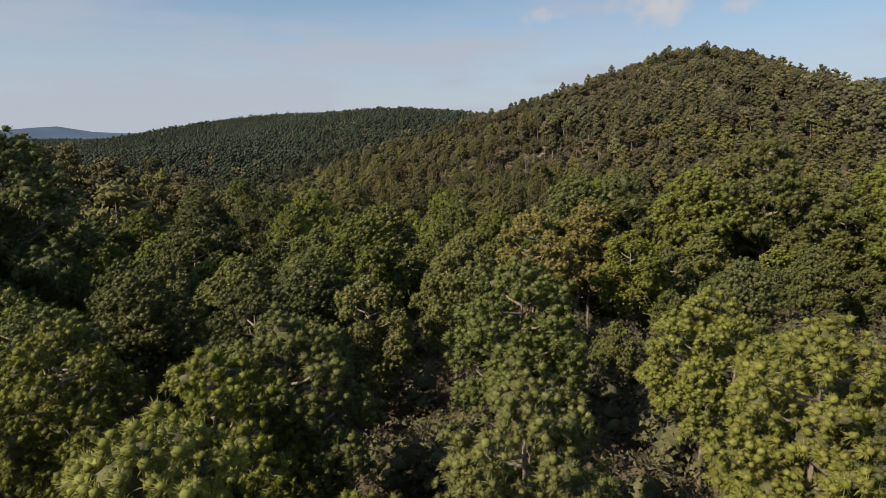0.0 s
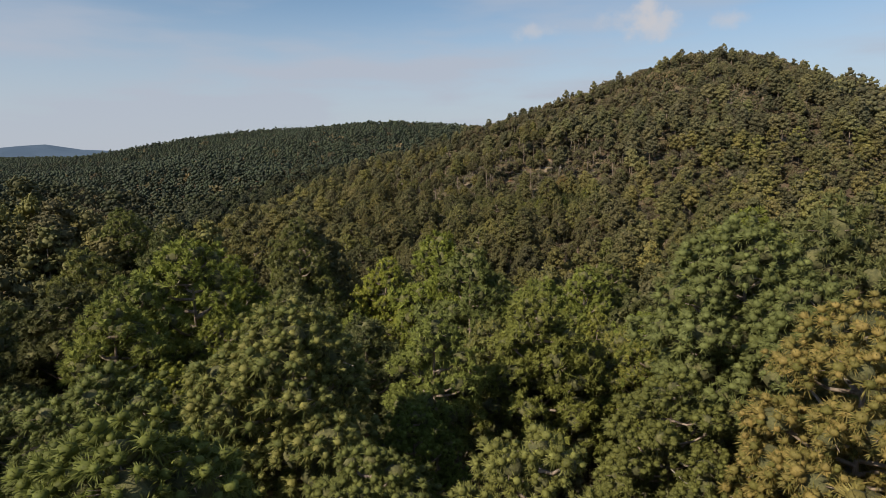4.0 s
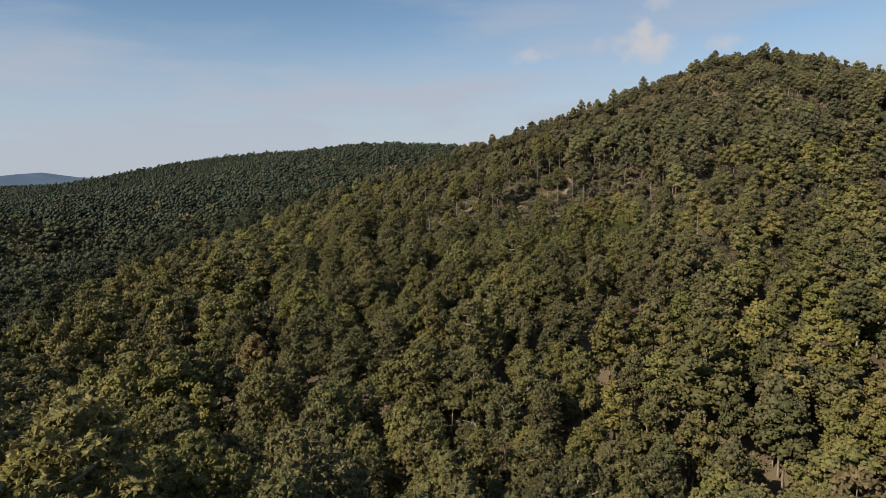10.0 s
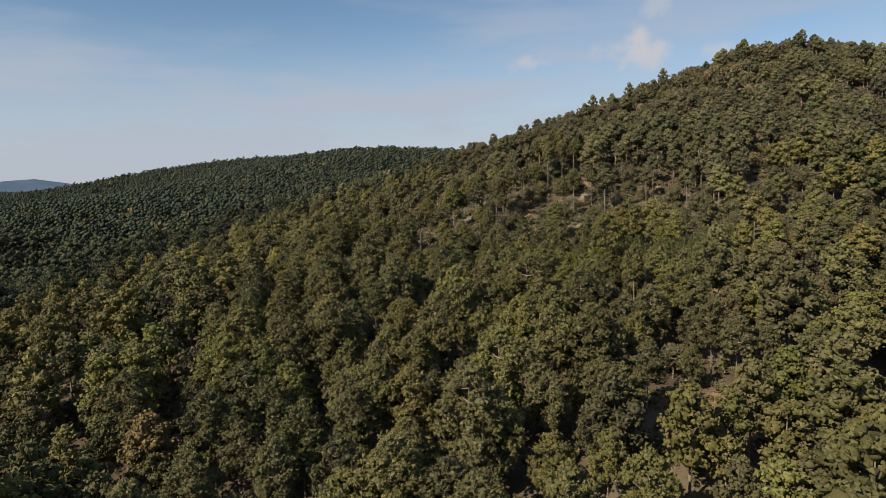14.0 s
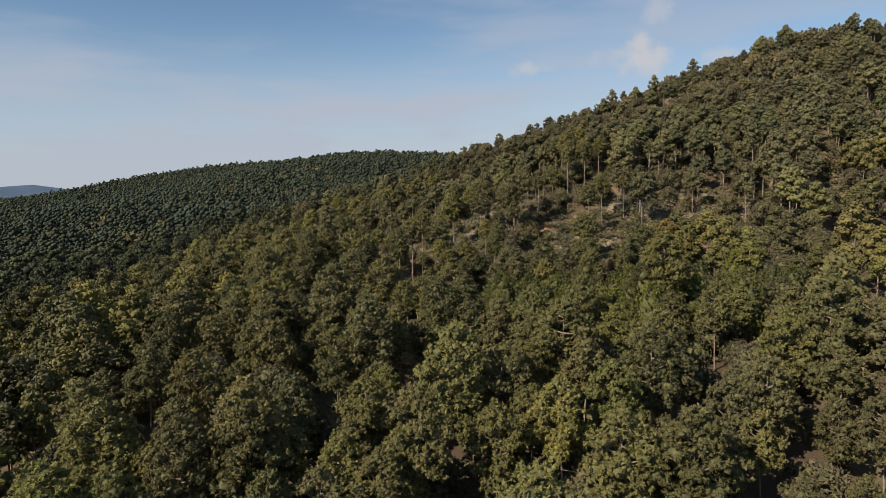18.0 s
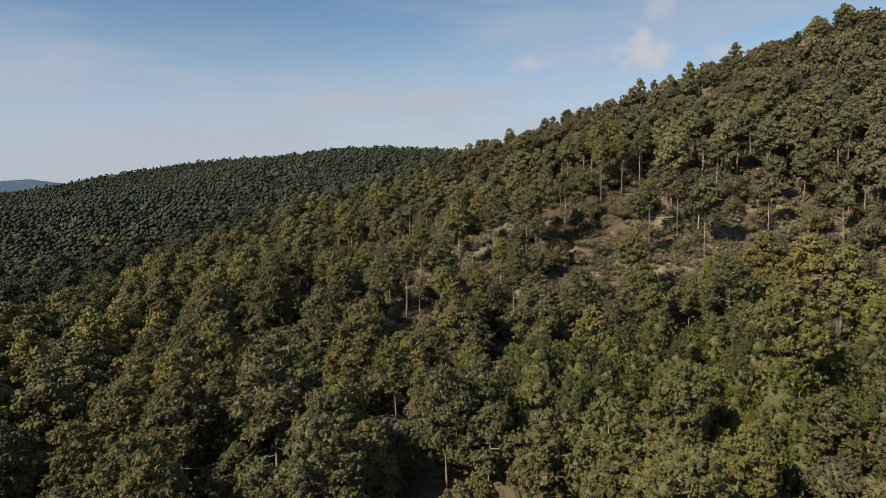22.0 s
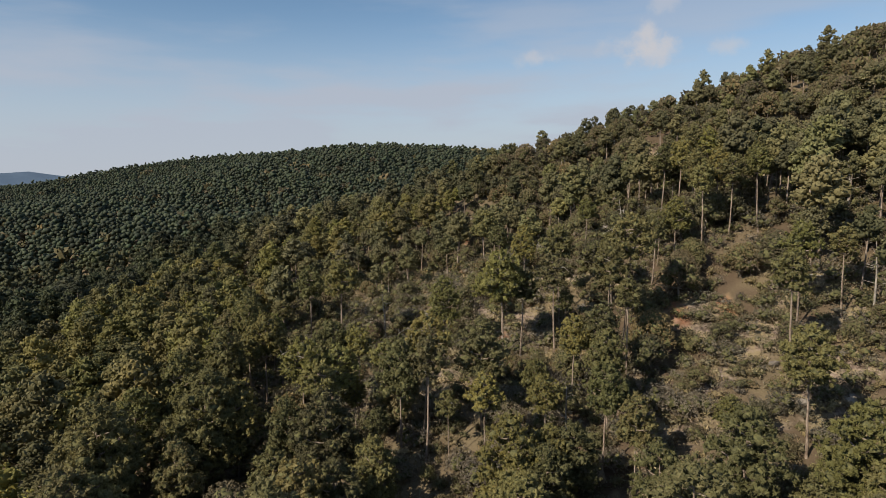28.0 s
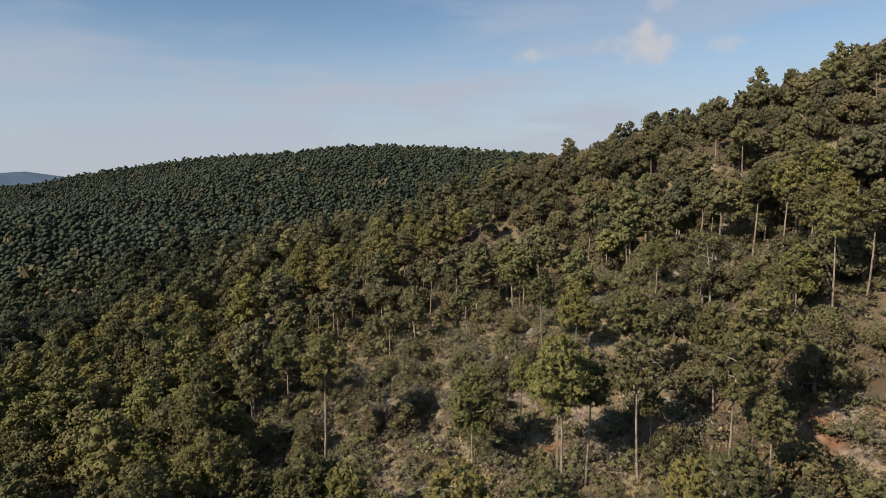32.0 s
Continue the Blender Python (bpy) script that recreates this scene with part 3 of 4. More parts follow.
def pine_parts(seed, height, crown_from, radius, tiers, lobes, spacing, blades, width, tuft_size, dead=0, core=0.6, heart=0.6):
    trunk, centres, radii, r = pine_form(seed, height, crown_from, radius, tiers, lobes)
    g = (0.0095 * height if radius > 3.55 else 0.0078 * height) + 0.02
    wood = [tube(trunk, np.linspace(g, 0.05, 7) * [1.25, 1, 1, 1, 1, 1, 1], 8)]
    for c, q in zip(centres, radii):
        h = max(height * 0.25, c[2] - np.hypot(c[0], c[1]) * r.uniform(0.3, 0.6))
        p0 = np.array([np.interp(h, trunk[:, 2], trunk[:, 0]), np.interp(h, trunk[:, 2], trunk[:, 1]), h])
        wood.append(tube(np.stack([p0, (p0 + c) / 2 - [0, 0, 0.2], c]), [0.085, 0.06, 0.03], 5))
        for k in range(3):
            d = unit(1, r)[0] * [1, 1, 0.6]
            wood.append(tube(np.stack([c - (c - p0) * 0.3, c + d * q * 0.5, c + d * q * 0.95]), [0.035, 0.024, 0.01], 3))
    p, w = on_lobes(centres, radii, spacing, r)
    p = p - w * r.uniform(-0.10, 0.10 + spacing, (len(p), 1)) + unit(len(p), r) * spacing * 0.4
    if core < 0.5:
        p2, w2 = on_lobes(centres, radii * 0.66, spacing * 1.15, r)
        p, w = np.concatenate([p, p2]), np.concatenate([w, w2])
    size = tuft_size * r.uniform(0.55, 1.25, len(p))
    needles = needle_tufts(p, w, size, blades, width, r)
    cores = clump_cores(centres, radii, r, True, core, 0.85)
    if blades > 40:
        hearts = clump_cores(p + w * 0.05 + [0, 0, 0.04], size * heart, r, True, 1.0, 0.9)
        soft = len(cores[1]) + len(hearts[1])
    else:
        hearts = ragged_tufts(p, size * heart, r)
        soft = len(cores[1])
    v, f = gather([cores, hearts, needles])
    k = np.arange(len(f))
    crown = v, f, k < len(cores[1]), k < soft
    bare = []
    for k in range(dead):
        h = height * r.uniform(crown_from - 0.12, crown_from + 0.25)
        az, reach = r.uniform(0, 6.28), radius * r.uniform(0.7, 1.1)
        o = np.array([math.cos(az), math.sin(az), 0])
        p0 = np.array([np.interp(h, trunk[:, 2], trunk[:, 0]), np.interp(h, trunk[:, 2], trunk[:, 1]), h])
        path = np.stack([p0, p0 + o * reach * 0.4 + r.normal(0, 0.12, 3), p0 + o * reach * 0.75 + r.normal(0, 0.25, 3), p0 + o * reach + r.normal(0, 0.3, 3)])
        pieces = [tube(path, [0.05, 0.036, 0.022, 0.009], 4)]
        for j in range(3):
            s = path[2] + r.normal(0, 0.1, 3)
            pieces.append(tube(np.stack([path[1 + j % 2], s + unit(1, r)[0] * 0.5, s + unit(1, r)[0] * 0.9]), [0.02, 0.012, 0.006], 3))
        bare.append(gather(pieces))
    return gather(wood), crown, bare


def oak_form(seed, height=7.0, radius=3.2, lumps=9):
    """A broad oak: forked trunk with limbs, and the lobes of its uneven dome."""
    r = np.random.default_rng(seed)
    fork = height * r.uniform(0.2, 0.3)
    wood = [tube(np.array([[0, 0, -0.2], [r.normal(0, 0.1), r.normal(0, 0.1), fork * 0.5], [r.normal(0, 0.2), r.normal(0, 0.2), fork]]), [0.2, 0.16, 0.14], 7)]
    centres, radii = [], []
    for i in range(lumps):
        az = i * 2.4 + r.uniform(-0.5, 0.5)
        el = 0.02 + 1.5 * ((i + 0.5) / lumps) ** 1.1
        q = radius * r.uniform(0.36, 0.52) * (9 / lumps) ** 0.35
        d = (radius - q * 0.8) * r.uniform(0.8, 1.1)
        c = np.array([math.cos(az) * math.cos(el) * d, math.sin(az) * math.cos(el) * d, height * 0.36 + math.sin(el) * (height * 0.62 - q * 0.8)])
        centres.append(c)
        radii.append(q)
        wood.append(tube(np.stack([[0, 0, fork * 0.95], c * [0.45, 0.45, 0.62] + r.normal(0, 0.2, 3), c]), [0.10, 0.06, 0.02], 4))
    return gather(wood), np.array(centres), np.array(radii), r


def oak_parts(seed, height, radius, lumps, spacing, leaves, size):
    wood, centres, radii, r = oak_form(seed, height, radius, lumps)
    p, w = on_lobes(centres, radii, spacing, r, 0.85, -0.5)
    return wood, soft_first([cards(p, w, leaves, size, r), puffs(p, w, spacing * 0.4, r, 3)], [clump_cores(centres, radii, r, True, 0.74, 0.85)])


def shrub_crown(seed, height, radius, lumps, spacing, leaves, size):
    r = np.random.default_rng(seed)
    c = unit(lumps, r) * r.uniform(0.35, 0.75, (lumps, 1)) * [radius, radius, height * 0.36] + [0, 0, height * 0.45]
    stem = gather([tube(np.stack([[0, 0, -0.1], p * [0.4, 0.4, 0.5], p]), [0.05, 0.035, 0.012], 4) for p in c])
    radii = radius * 0.48 * r.uniform(0.7, 1.25, lumps)
    p, w = on_lobes(c, radii, spacing, r, 0.9, -0.6)
    soft = [clump_cores(c, radii, r, False, 0.7)]
    return soft_first([cards(p, w, leaves, size, r, 1.0)], soft), stem


def young_pine_parts(seed, height, radius, blades, width, size, whorls=14):
    r = np.random.default_rng(seed)
    trunk = tube(np.array([[0, 0, -0.2], [0, 0, height * 0.5], [0, 0, height * 0.97]]), [0.09, 0.05, 0.015], 6)
    c, w = [], []
    for i in range(whorls):
        f = (i + 0.5) / whorls
        n = 4 + int(7 * (1 - f))
        for k in range(n):
            az = k * 6.283 / n + i * 1.3 + r.uniform(-0.3, 0.3)
            reach = radius * 1.1 * (1 - f) ** 0.5 * r.uniform(0.75, 1.15)
            for s in (0.4, 0.7, 1.0):
                c.append([math.cos(az) * reach * s, math.sin(az) * reach * s, height * (0.06 + 0.92 * f) + reach * 0.35 * s])
                w.append([math.cos(az) * 0.5, math.sin(az) * 0.5, 0.7])
    c, w = np.array(c), np.array(w)
    hearts = np.array([[0, 0, height * f] for f in (0.2, 0.4, 0.6, 0.78)])
    soft = [clump_cores(hearts, radius * np.array([0.75, 0.66, 0.48, 0.28]), r, True, 0.9, 0.9), ]
    return trunk, soft_first([puffs(c, w, 0.17, r, 3), needle_tufts(c, w, np.full(len(c), size), blades, width, r, 0.5)], soft)


# ---- where everything grows ----
def scatter(x0, x1, y0, y1, step, seed):
    r = np.random.default_rng(seed)
    X, Y = np.meshgrid(np.arange(x0, x1, step), np.arange(y0, y1, step))
    X = X + (np.arange(X.shape[0]) % 2)[:, None] * step * 0.5
    X = X + r.uniform(-0.45, 0.45, X.shape) * step
    Y = Y + r.uniform(-0.45, 0.45, Y.shape) * step
    return X.ravel(), Y.ravel(), r


def in_view(x, y, margin=18):
    return (np.abs(x) < 0.78 * y + margin) & ~((x > 70 + (y - 300) * 0.1) & (y > 470))


def off_path(x, y):
    """Distance from the line of flight."""
    return np.hypot(x, y - np.clip(y, 0, 249))


class Grown:
    """The trees of one kind, in numpy columns: place, height, turn, tint."""

    def __init__(self, x, y, h, r):
        self.x, self.y, self.h = x, y, h
        self.turn, self.tint = r.uniform(0, 6.283, len(x)), r.uniform(0, 1, len(x))
        self.z = land(x, y) - 0.15

    def pick(self, keep):
        o = Grown(self.x[keep], self.y[keep], self.h[keep], np.random.default_rng(0))
        o.turn, o.tint = self.turn[keep], self.tint[keep]
        return o


def plant_plan():
    columns = []
    zones = ((6.6, 18, 6, 62), (4.8, 11, 62, 480), (4.0, 16, 6, 480), (5.7, 17, 62, 480))
    for step, seed, y0, y1 in zones:
        x, y, r = scatter(-360, 340, 6, 480, step, seed)
        face = slope_face(x, y)
        wide = (np.abs(x) > 125) | (y > 400)
        keep = in_view(x, y) & ((face > 0.35) == (seed == 16)) & (y >= y0) & (y < y1)
        if seed in (11, 17):
            keep &= wide == (seed == 17)
        columns.append((x[keep], y[keep], face[keep]))
    x, y, face = (np.concatenate(c) for c in zip(*columns))
    bare = np.maximum(np.maximum(clearing(x, y), clearing(x, y + 2.5)), 0.8 * clearing(x, y + 5))
    keep = (bare < 0.5) | ((bare < 0.85) & (r.uniform(0, 1, len(x)) < 0.25))
    scrub = scrubby(x, y)
    keep &= r.uniform(0, 1, len(x)) > np.where(face > 0.35, 0.14 + 0.26 * scrub + 0.2 * np.clip(waves(x, y, 31.0, 6), -1, 1), 0)
    keep &= ~((y > 23) & (y < 44) & (x > 2) & (x < 22))
    for hx, hy, top in HERO_PINES:
        keep &= np.hypot(x - hx, y - hy) > (4.4 if hy < 62 else 2.8)
    x, y, face, scrub, u = x[keep], y[keep], face[keep], scrub[keep], r.uniform(0, 1, int(keep.sum()))
    young_zone = ((x - 30) / 26) ** 2 + ((y - 240) / 13) ** 2 < 1
    groves = np.clip(waves(x, y, 70.0, 8) * 1.6, -0.5, 0.5)
    oakish = np.where(face > 0.35, 0.34 + 0.34 * scrub + 0.35 * groves + 0.3 * np.clip((y - 335) / 25, 0, 1), 0.10 + 0.1 * groves) + np.where((x < -95 - 0.1 * y) & (y > 110), np.where(y > 290, 0.25, 0.45), 0.0) + np.where((y > 350) & (x > 90), 0.2, 0) + np.where((x > 55) & (y > 215) & (face < 0.35), 0.35, 0) + np.where((y > 205) & (y < 275) & (np.abs(x) < 70), 0.25, 0)
    oakish = np.where(y < 112, 0.0, oakish)
    is_young = young_zone & (u < 0.85)
    is_oak = ~is_young & (u < oakish)
    is_pine = ~is_young & ~is_oak
    size = r.normal(1, 0.2, len(x)).clip(0.58, 1.5)
    pine_h = (13.4 - 2.6 * np.clip((y - 55) / 30, 0, 1) + 0.9 * (face > 0.4) * (y < 330) - 2.2 * np.clip((y - 330) / 40, 0, 1) * np.clip((x + 40) / 30, 0, 1)) * size
    room = 16.6 - 0.04 * y - land(x, y)
    pine_h = np.where((np.abs(x) < 11) & (y < 95), np.minimum(pine_h, room * r.uniform(0.88, 1.0, len(x))), pine_h)
    pine_h = np.where((y < 44) & (np.abs(x) < 24), np.minimum(pine_h, 9.5), pine_h)
    pines = Grown(x[is_pine], y[is_pine], pine_h[is_pine], r)
    oaks = Grown(x[is_oak], y[is_oak], ((5.6 - 2.0 * scrub + 1.6 * (x < -95)) * size)[is_oak], r)
    return pines, oaks


HERO_PINES = [  # east, north, height of the top
    (6.4, 40.2, 15.0),
    (-16.1, 56.2, 9.8),
    (2.9, 21.6, 15.4),
    (14.6, 45.8, 12.6),
    (23.9, 54, 11),
    (-1, 57.6, 8.5),
    (-17.8, 46.8, 10.5),
    (2.4, 47.5, 12.4),
    (-13.6, 27.5, 13.7),
    (-9.1, 85.3, 5.4),
    (0.75, 93, 4.9),
    (5.5, 76, 6.6),
    (10.7, 69, 8),
    (-4.4, 70.6, 6.1),
    (-14.6, 81.4, 5.1),
    (-12.5, 61.5, 9),
    (8.6, 55.9, 10.4),
    (-22.3, 84.3, 3.7),
    (-3.6, 29.5, 13),
    (15.2, 30, 13.6),
    (-5.2, 9.5, 15.3),
    (-1.5, 9.5, 13.6),
    (9.5, 20.5, 14.6),
    (24, 38, 12.8),
]
SHADE_AND_FILL_PINES = [  # lower pines that fill the near wood, the first row added for shade
    (9, 30, 10.3), (13, 33.5, 9.3), (18, 38.5, 8.4), (16, 27, 11), (21.5, 32, 10.2), (5.2, 27, 11.3),
    (16.5, 42.5, 8.8), (20.5, 44.5, 9.5), (25, 44.5, 10), (28, 50, 10.5), (19, 50.5, 10.5), (30, 42, 10.5),
]
HERO_PINES += SHADE_AND_FILL_PINES

LABELS = {
    "pine_tree": "tall long-needled pine with rounded olive-green crown on forest slope",
    "oak_tree": "low broad oak with dull olive-brown leaves on stony slope",
    "forest_pine": "pine with olive-green rounded crown in dense valley wood",
    "tall_pine": "tall slender pine with bare trunk and high rounded crown",
    "young_pine": "bushy young pine with fresh green needles among taller trees",
    "shrub": "dry olive-brown shrub growing on the stony hillside",
}


def thing(name, parts, label, category, group):
    root = new(name)
    for pn, data, mat, lab in parts:
        part(pn, data, mat, root, lab)
    return tagged(root, label, category, group)


def pine_models(kind, specs, spacing, blades, width, tuft, core=0.7, heart=0.42, needles=None, label=""):
    out = []
    for seed, crown_from, radius, tiers, lobes, dead in specs:
        wood, crown, bare = pine_parts(seed, 13.0, crown_from, radius, tiers, lobes, spacing, blades, width, tuft, dead, core, heart)
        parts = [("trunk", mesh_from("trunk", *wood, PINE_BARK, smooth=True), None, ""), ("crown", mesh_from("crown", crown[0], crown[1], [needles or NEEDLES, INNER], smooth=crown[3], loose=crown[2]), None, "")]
        parts += [("dead_limb", mesh_from("dead_limb", *b, DEAD_WOOD), None, "bare grey dead limb") for b in bare]
        lab = label or (LABELS[kind] if not dead else "tall pine with olive needle crown and bare grey dead limbs")
        out.append((kind, parts, lab))
    return out


def place_things(models, grown, base_height, category, group, seed):
    """Stand one thing per row, in turn over the models, each a copy of the first of its model."""
    r = np.random.default_rng(seed)
    first = {}
    for i in range(len(grown.x)):
        k = int(r.integers(len(models)))
        s = grown.h[i] / base_height
        wide = s * r.uniform(0.9, 1.12)
        m = Matrix.LocRotScale((grown.x[i], grown.y[i], grown.z[i]), Euler((0, 0, grown.turn[i])), None)
        if k not in first:
            name, parts, lab = models[k]
            ob = first[k] = thing(name, parts, lab, category, group)
            ob.matrix_world = m
        else:
            ob = copy_thing(first[k], m)
        ob.scale = (wide, wide, s)


def stand(models, grown, base_height, name, materials, label, category, seed):
    """All the remaining trees of a kind as one joined object of stuff."""
    r = np.random.default_rng(seed)
    which = r.integers(len(models), size=len(grown.x))
    V, Fs, M, T, S, n = [], [], [], [], [], 0
    for k, (v, f, mi, soft) in enumerate(models):
        g = grown.pick(which == k)
        q = len(g.x)
        if not q:
            continue
        s = (g.h / base_height)[:, None]
        w = s * r.uniform(0.9, 1.15, (q, 1))
        c, sn = np.cos(g.turn)[:, None], np.sin(g.turn)[:, None]
        X = (v[:, 0] * c - v[:, 1] * sn) * w + g.x[:, None]
        Y = (v[:, 0] * sn + v[:, 1] * c) * w + g.y[:, None]
        Z = v[:, 2] * s + g.z[:, None]
        V.append(np.stack([X, Y, Z], 2).reshape(-1, 3))
        Fs.append((f[None] + (np.arange(q) * len(v))[:, None, None]).reshape(-1, 3) + n)
        M.append(np.tile(mi, q))
        S.append(np.tile(soft, q))
        T.append(np.repeat(g.tint, len(v)))
        n += q * len(v)
    me = mesh_from(name, np.concatenate(V), np.concatenate(Fs), materials, np.concatenate(T), np.concatenate(S), np.concatenate(M))
    tagged(new(name, me), label, category, kind="stuff")


def joined_model(wood, leaf):
    """One light model of bark (0), leaves (1) and shade-dark cores (2) for the joined stands."""
    v, f = gather([wood, leaf[:2]])
    inner = leaf[3] if len(leaf) > 3 else leaf[2]
    soft = np.concatenate([np.ones(len(wood[1]), bool), leaf[2]])
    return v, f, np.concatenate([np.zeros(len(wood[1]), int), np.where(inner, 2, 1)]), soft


def light_pine(seed, spacing, size, sides=4, crown_from=0.42, radius=3.8, tiers=3, lobes=5, fine=True, core=0.74):
    """A pine for the joined stands: rounded lobes of needles with ragged tufts that stand out of them."""
    trunk, centres, radii, r = pine_form(seed, 13.0, crown_from, radius, tiers, lobes)
    wood = tube(trunk[[0, 3, 6]], [0.17, 0.12, 0.04], sides)
    p, w = on_lobes(centres, radii, spacing, r)
    p = p - w * r.uniform(0.0, 0.5, (len(p), 1)) * spacing + unit(len(p), r) * spacing * 0.35
    cores = clump_cores(centres, radii, r, fine, core, 0.9)
    v, f = gather([cores, ragged_tufts(p, size * r.uniform(0.6, 1.3, len(p)), r)]) if size else cores
    soft = np.arange(len(f)) < len(cores[1])
    return joined_model(wood, (v, f, soft, np.zeros(len(f), bool)))


def light_oak(seed, lumps, spacing, size, radius=3.2, sprays=0):
    wood, centres, radii, r = oak_form(seed, 7.0, radius, lumps)
    p, w = on_lobes(centres, radii, spacing, r, 0.85, -0.5)
    hard = [puffs(p, w, size, r, 3, 0.9)] + ([cards(p, w, sprays, size * 0.7, r, 1.2)] if sprays else [])
    stem = tube(np.array([[0, 0, -0.3], [0.1, 0, 1.6], [0, 0.1, 3.5]]), [0.18, 0.14, 0.07], 4)
    return joined_model(stem, soft_first(hard, [clump_cores(centres, radii, r, False, 0.82, 0.9)]))


pines, oaks = plant_plan()

# the pines that the camera skims over first, and those near the end of its way
hx, hy, ht = (np.array([h[i] for h in HERO_PINES], float) for i in range(3))
hero = Grown(hx, hy, ht - land(hx, hy) + 0.15, np.random.default_rng(3))
forms = [(1, 0.36, 3.7, 5, 6, 1), (2, 0.30, 3.9, 5, 7, 3), (3, 0.42, 3.4, 5, 6, 0), (4, 0.38, 3.6, 5, 6, 2)]
slim = [(11, 0.28, 3.1, 5, 6, 0), (12, 0.38, 2.9, 5, 5, 2), (13, 0.22, 3.4, 5, 7, 0), (14, 0.44, 2.7, 4, 6, 0), (15, 0.32, 3.2, 5, 6, 0)]
tall = [(5, 0.56, 2.5, 4, 5, 0), (6, 0.64, 2.2, 4, 4, 2), (7, 0.48, 2.7, 4, 6, 0), (8, 0.66, 2.0, 3, 5, 0)]
first = pine_models("pine_tree", forms, 0.38, 46, 0.032, 0.36, 0.60, 0.45)
golden = pine_models("pine_tree", forms[3:], 0.38, 46, 0.032, 0.36, 0.60, 0.45, GOLDEN_NEEDLES, "tall pine with yellowing needles and bare grey dead limbs")
near_start = (pines.y < 62) & (np.abs(pines.x) < np.minimum(0.72 * pines.y + 6, 46))
yellow = (np.abs(hero.x - 6.4) < 0.05) & (hero.y < 50)
place_things(golden, hero.pick(yellow), 13.0, "tree", "pines of the near wood", 20)
place_things(first, hero.pick(~yellow & (hero.y < 62)), 13.0, "tree", "pines of the near wood", 21)
place_things(first, pines.pick(near_start), 13.0, "tree", "pines of the near wood", 22)


def nearest(zone, weight, most):
    """The trees of a zone that stand nearest, at most so many."""
    return zone & (weight <= np.sort(np.where(zone, weight, 1e9))[min(most, int(zone.sum())) - 1])


# the valley wood that the camera crosses, then the foot and face of the hill
in_valley = nearest(~near_start & (pines.y >= 62) & (pines.y <= 184), np.abs(pines.x) + 0.12 * pines.y, 280)
valley_row = pine_models("forest_pine", slim, 0.42, 11, 0.10, 0.36, 0.62, 0.52, VALLEY_NEEDLES)
fresh_row = pine_models("forest_pine", slim[1:4], 0.40, 36, 0.040, 0.34, 0.62, 0.44)
place_things(fresh_row, hero.pick(hero.y >= 62), 13.0, "tree", "pines of the valley wood", 27)
place_things(fresh_row, pines.pick(in_valley & (pines.y < 100)), 13.0, "tree", "pines of the valley wood", 32)
place_things(valley_row, pines.pick(in_valley & (pines.y >= 100)), 13.0, "tree", "pines of the valley wood", 30)
on_face = slope_face(pines.x, pines.y) > 0.35
near_end = nearest((pines.y > 184) & (pines.y < 330), np.abs(pines.x - 8), 295)
foot_row = pine_models("tall_pine", slim, 0.42, 11, 0.10, 0.36, 0.62, 0.52, VALLEY_NEEDLES)
good = pine_models("tall_pine", tall, 0.42, 11, 0.10, 0.36, 0.58, 0.52, VALLEY_NEEDLES)
place_things(foot_row, pines.pick(near_end & ~on_face), 13.0, "tree", "pines of the hill foot", 29)
place_things(good, pines.pick(near_end & on_face), 13.0, "tree", "pines of the hill foot", 23)
rest = pines.pick(~near_start & ~near_end & ~in_valley)
close = ((np.abs(rest.x) < 90) & (rest.y < 318)) | ((rest.x > -95) & (rest.x < 90) & (rest.y < 390))
rest_face = slope_face(rest.x, rest.y) > 0.35
shapes = ((0.30, 3.2, 3, 5), (0.40, 3.0, 3, 5), (0.24, 3.5, 3, 6), (0.46, 2.7, 3, 4), (0.34, 3.2, 3, 5), (0.28, 3.0, 3, 5))
mid = [light_pine(30 + i, 0.50, 0.23, 5, *form) for i, form in enumerate(shapes)]
low = [light_pine(40 + i, 0.74, 0.31, 3, form[0], form[1] * 1.08, 3, 5) for i, form in enumerate(shapes)]
far_side = [light_pine(46 + i, 1.5, 0.42, 3, form[0], form[1] * 1.2, 2, 4, core=0.88) for i, form in enumerate(shapes)]
# west of this line the pines take the needles darkened for shade
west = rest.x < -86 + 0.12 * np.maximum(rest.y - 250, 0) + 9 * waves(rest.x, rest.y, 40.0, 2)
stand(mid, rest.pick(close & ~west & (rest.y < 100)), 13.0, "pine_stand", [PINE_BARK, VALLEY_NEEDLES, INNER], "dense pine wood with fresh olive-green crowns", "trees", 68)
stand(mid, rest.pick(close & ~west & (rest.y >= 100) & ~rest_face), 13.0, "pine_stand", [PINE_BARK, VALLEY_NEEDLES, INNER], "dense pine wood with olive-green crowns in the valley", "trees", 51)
stand(mid, rest.pick(close & west), 13.0, "dark_pine_stand", [PINE_BARK, SHADED_NEEDLES, INNER], "dense pine wood with shade-darkened crowns west of the valley", "trees", 62)
open_row = [light_pine(150 + i, 0.50, 0.23, 5, *form) for i, form in enumerate(((0.54, 2.7, 3, 5), (0.62, 2.3, 3, 4), (0.46, 3.0, 3, 5), (0.58, 2.5, 3, 5)))]
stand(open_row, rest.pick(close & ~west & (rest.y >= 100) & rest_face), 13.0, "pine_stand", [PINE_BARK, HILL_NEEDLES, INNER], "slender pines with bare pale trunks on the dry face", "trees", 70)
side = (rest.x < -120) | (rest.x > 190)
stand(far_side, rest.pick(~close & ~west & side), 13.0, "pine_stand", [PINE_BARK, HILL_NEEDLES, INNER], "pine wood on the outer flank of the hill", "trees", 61)
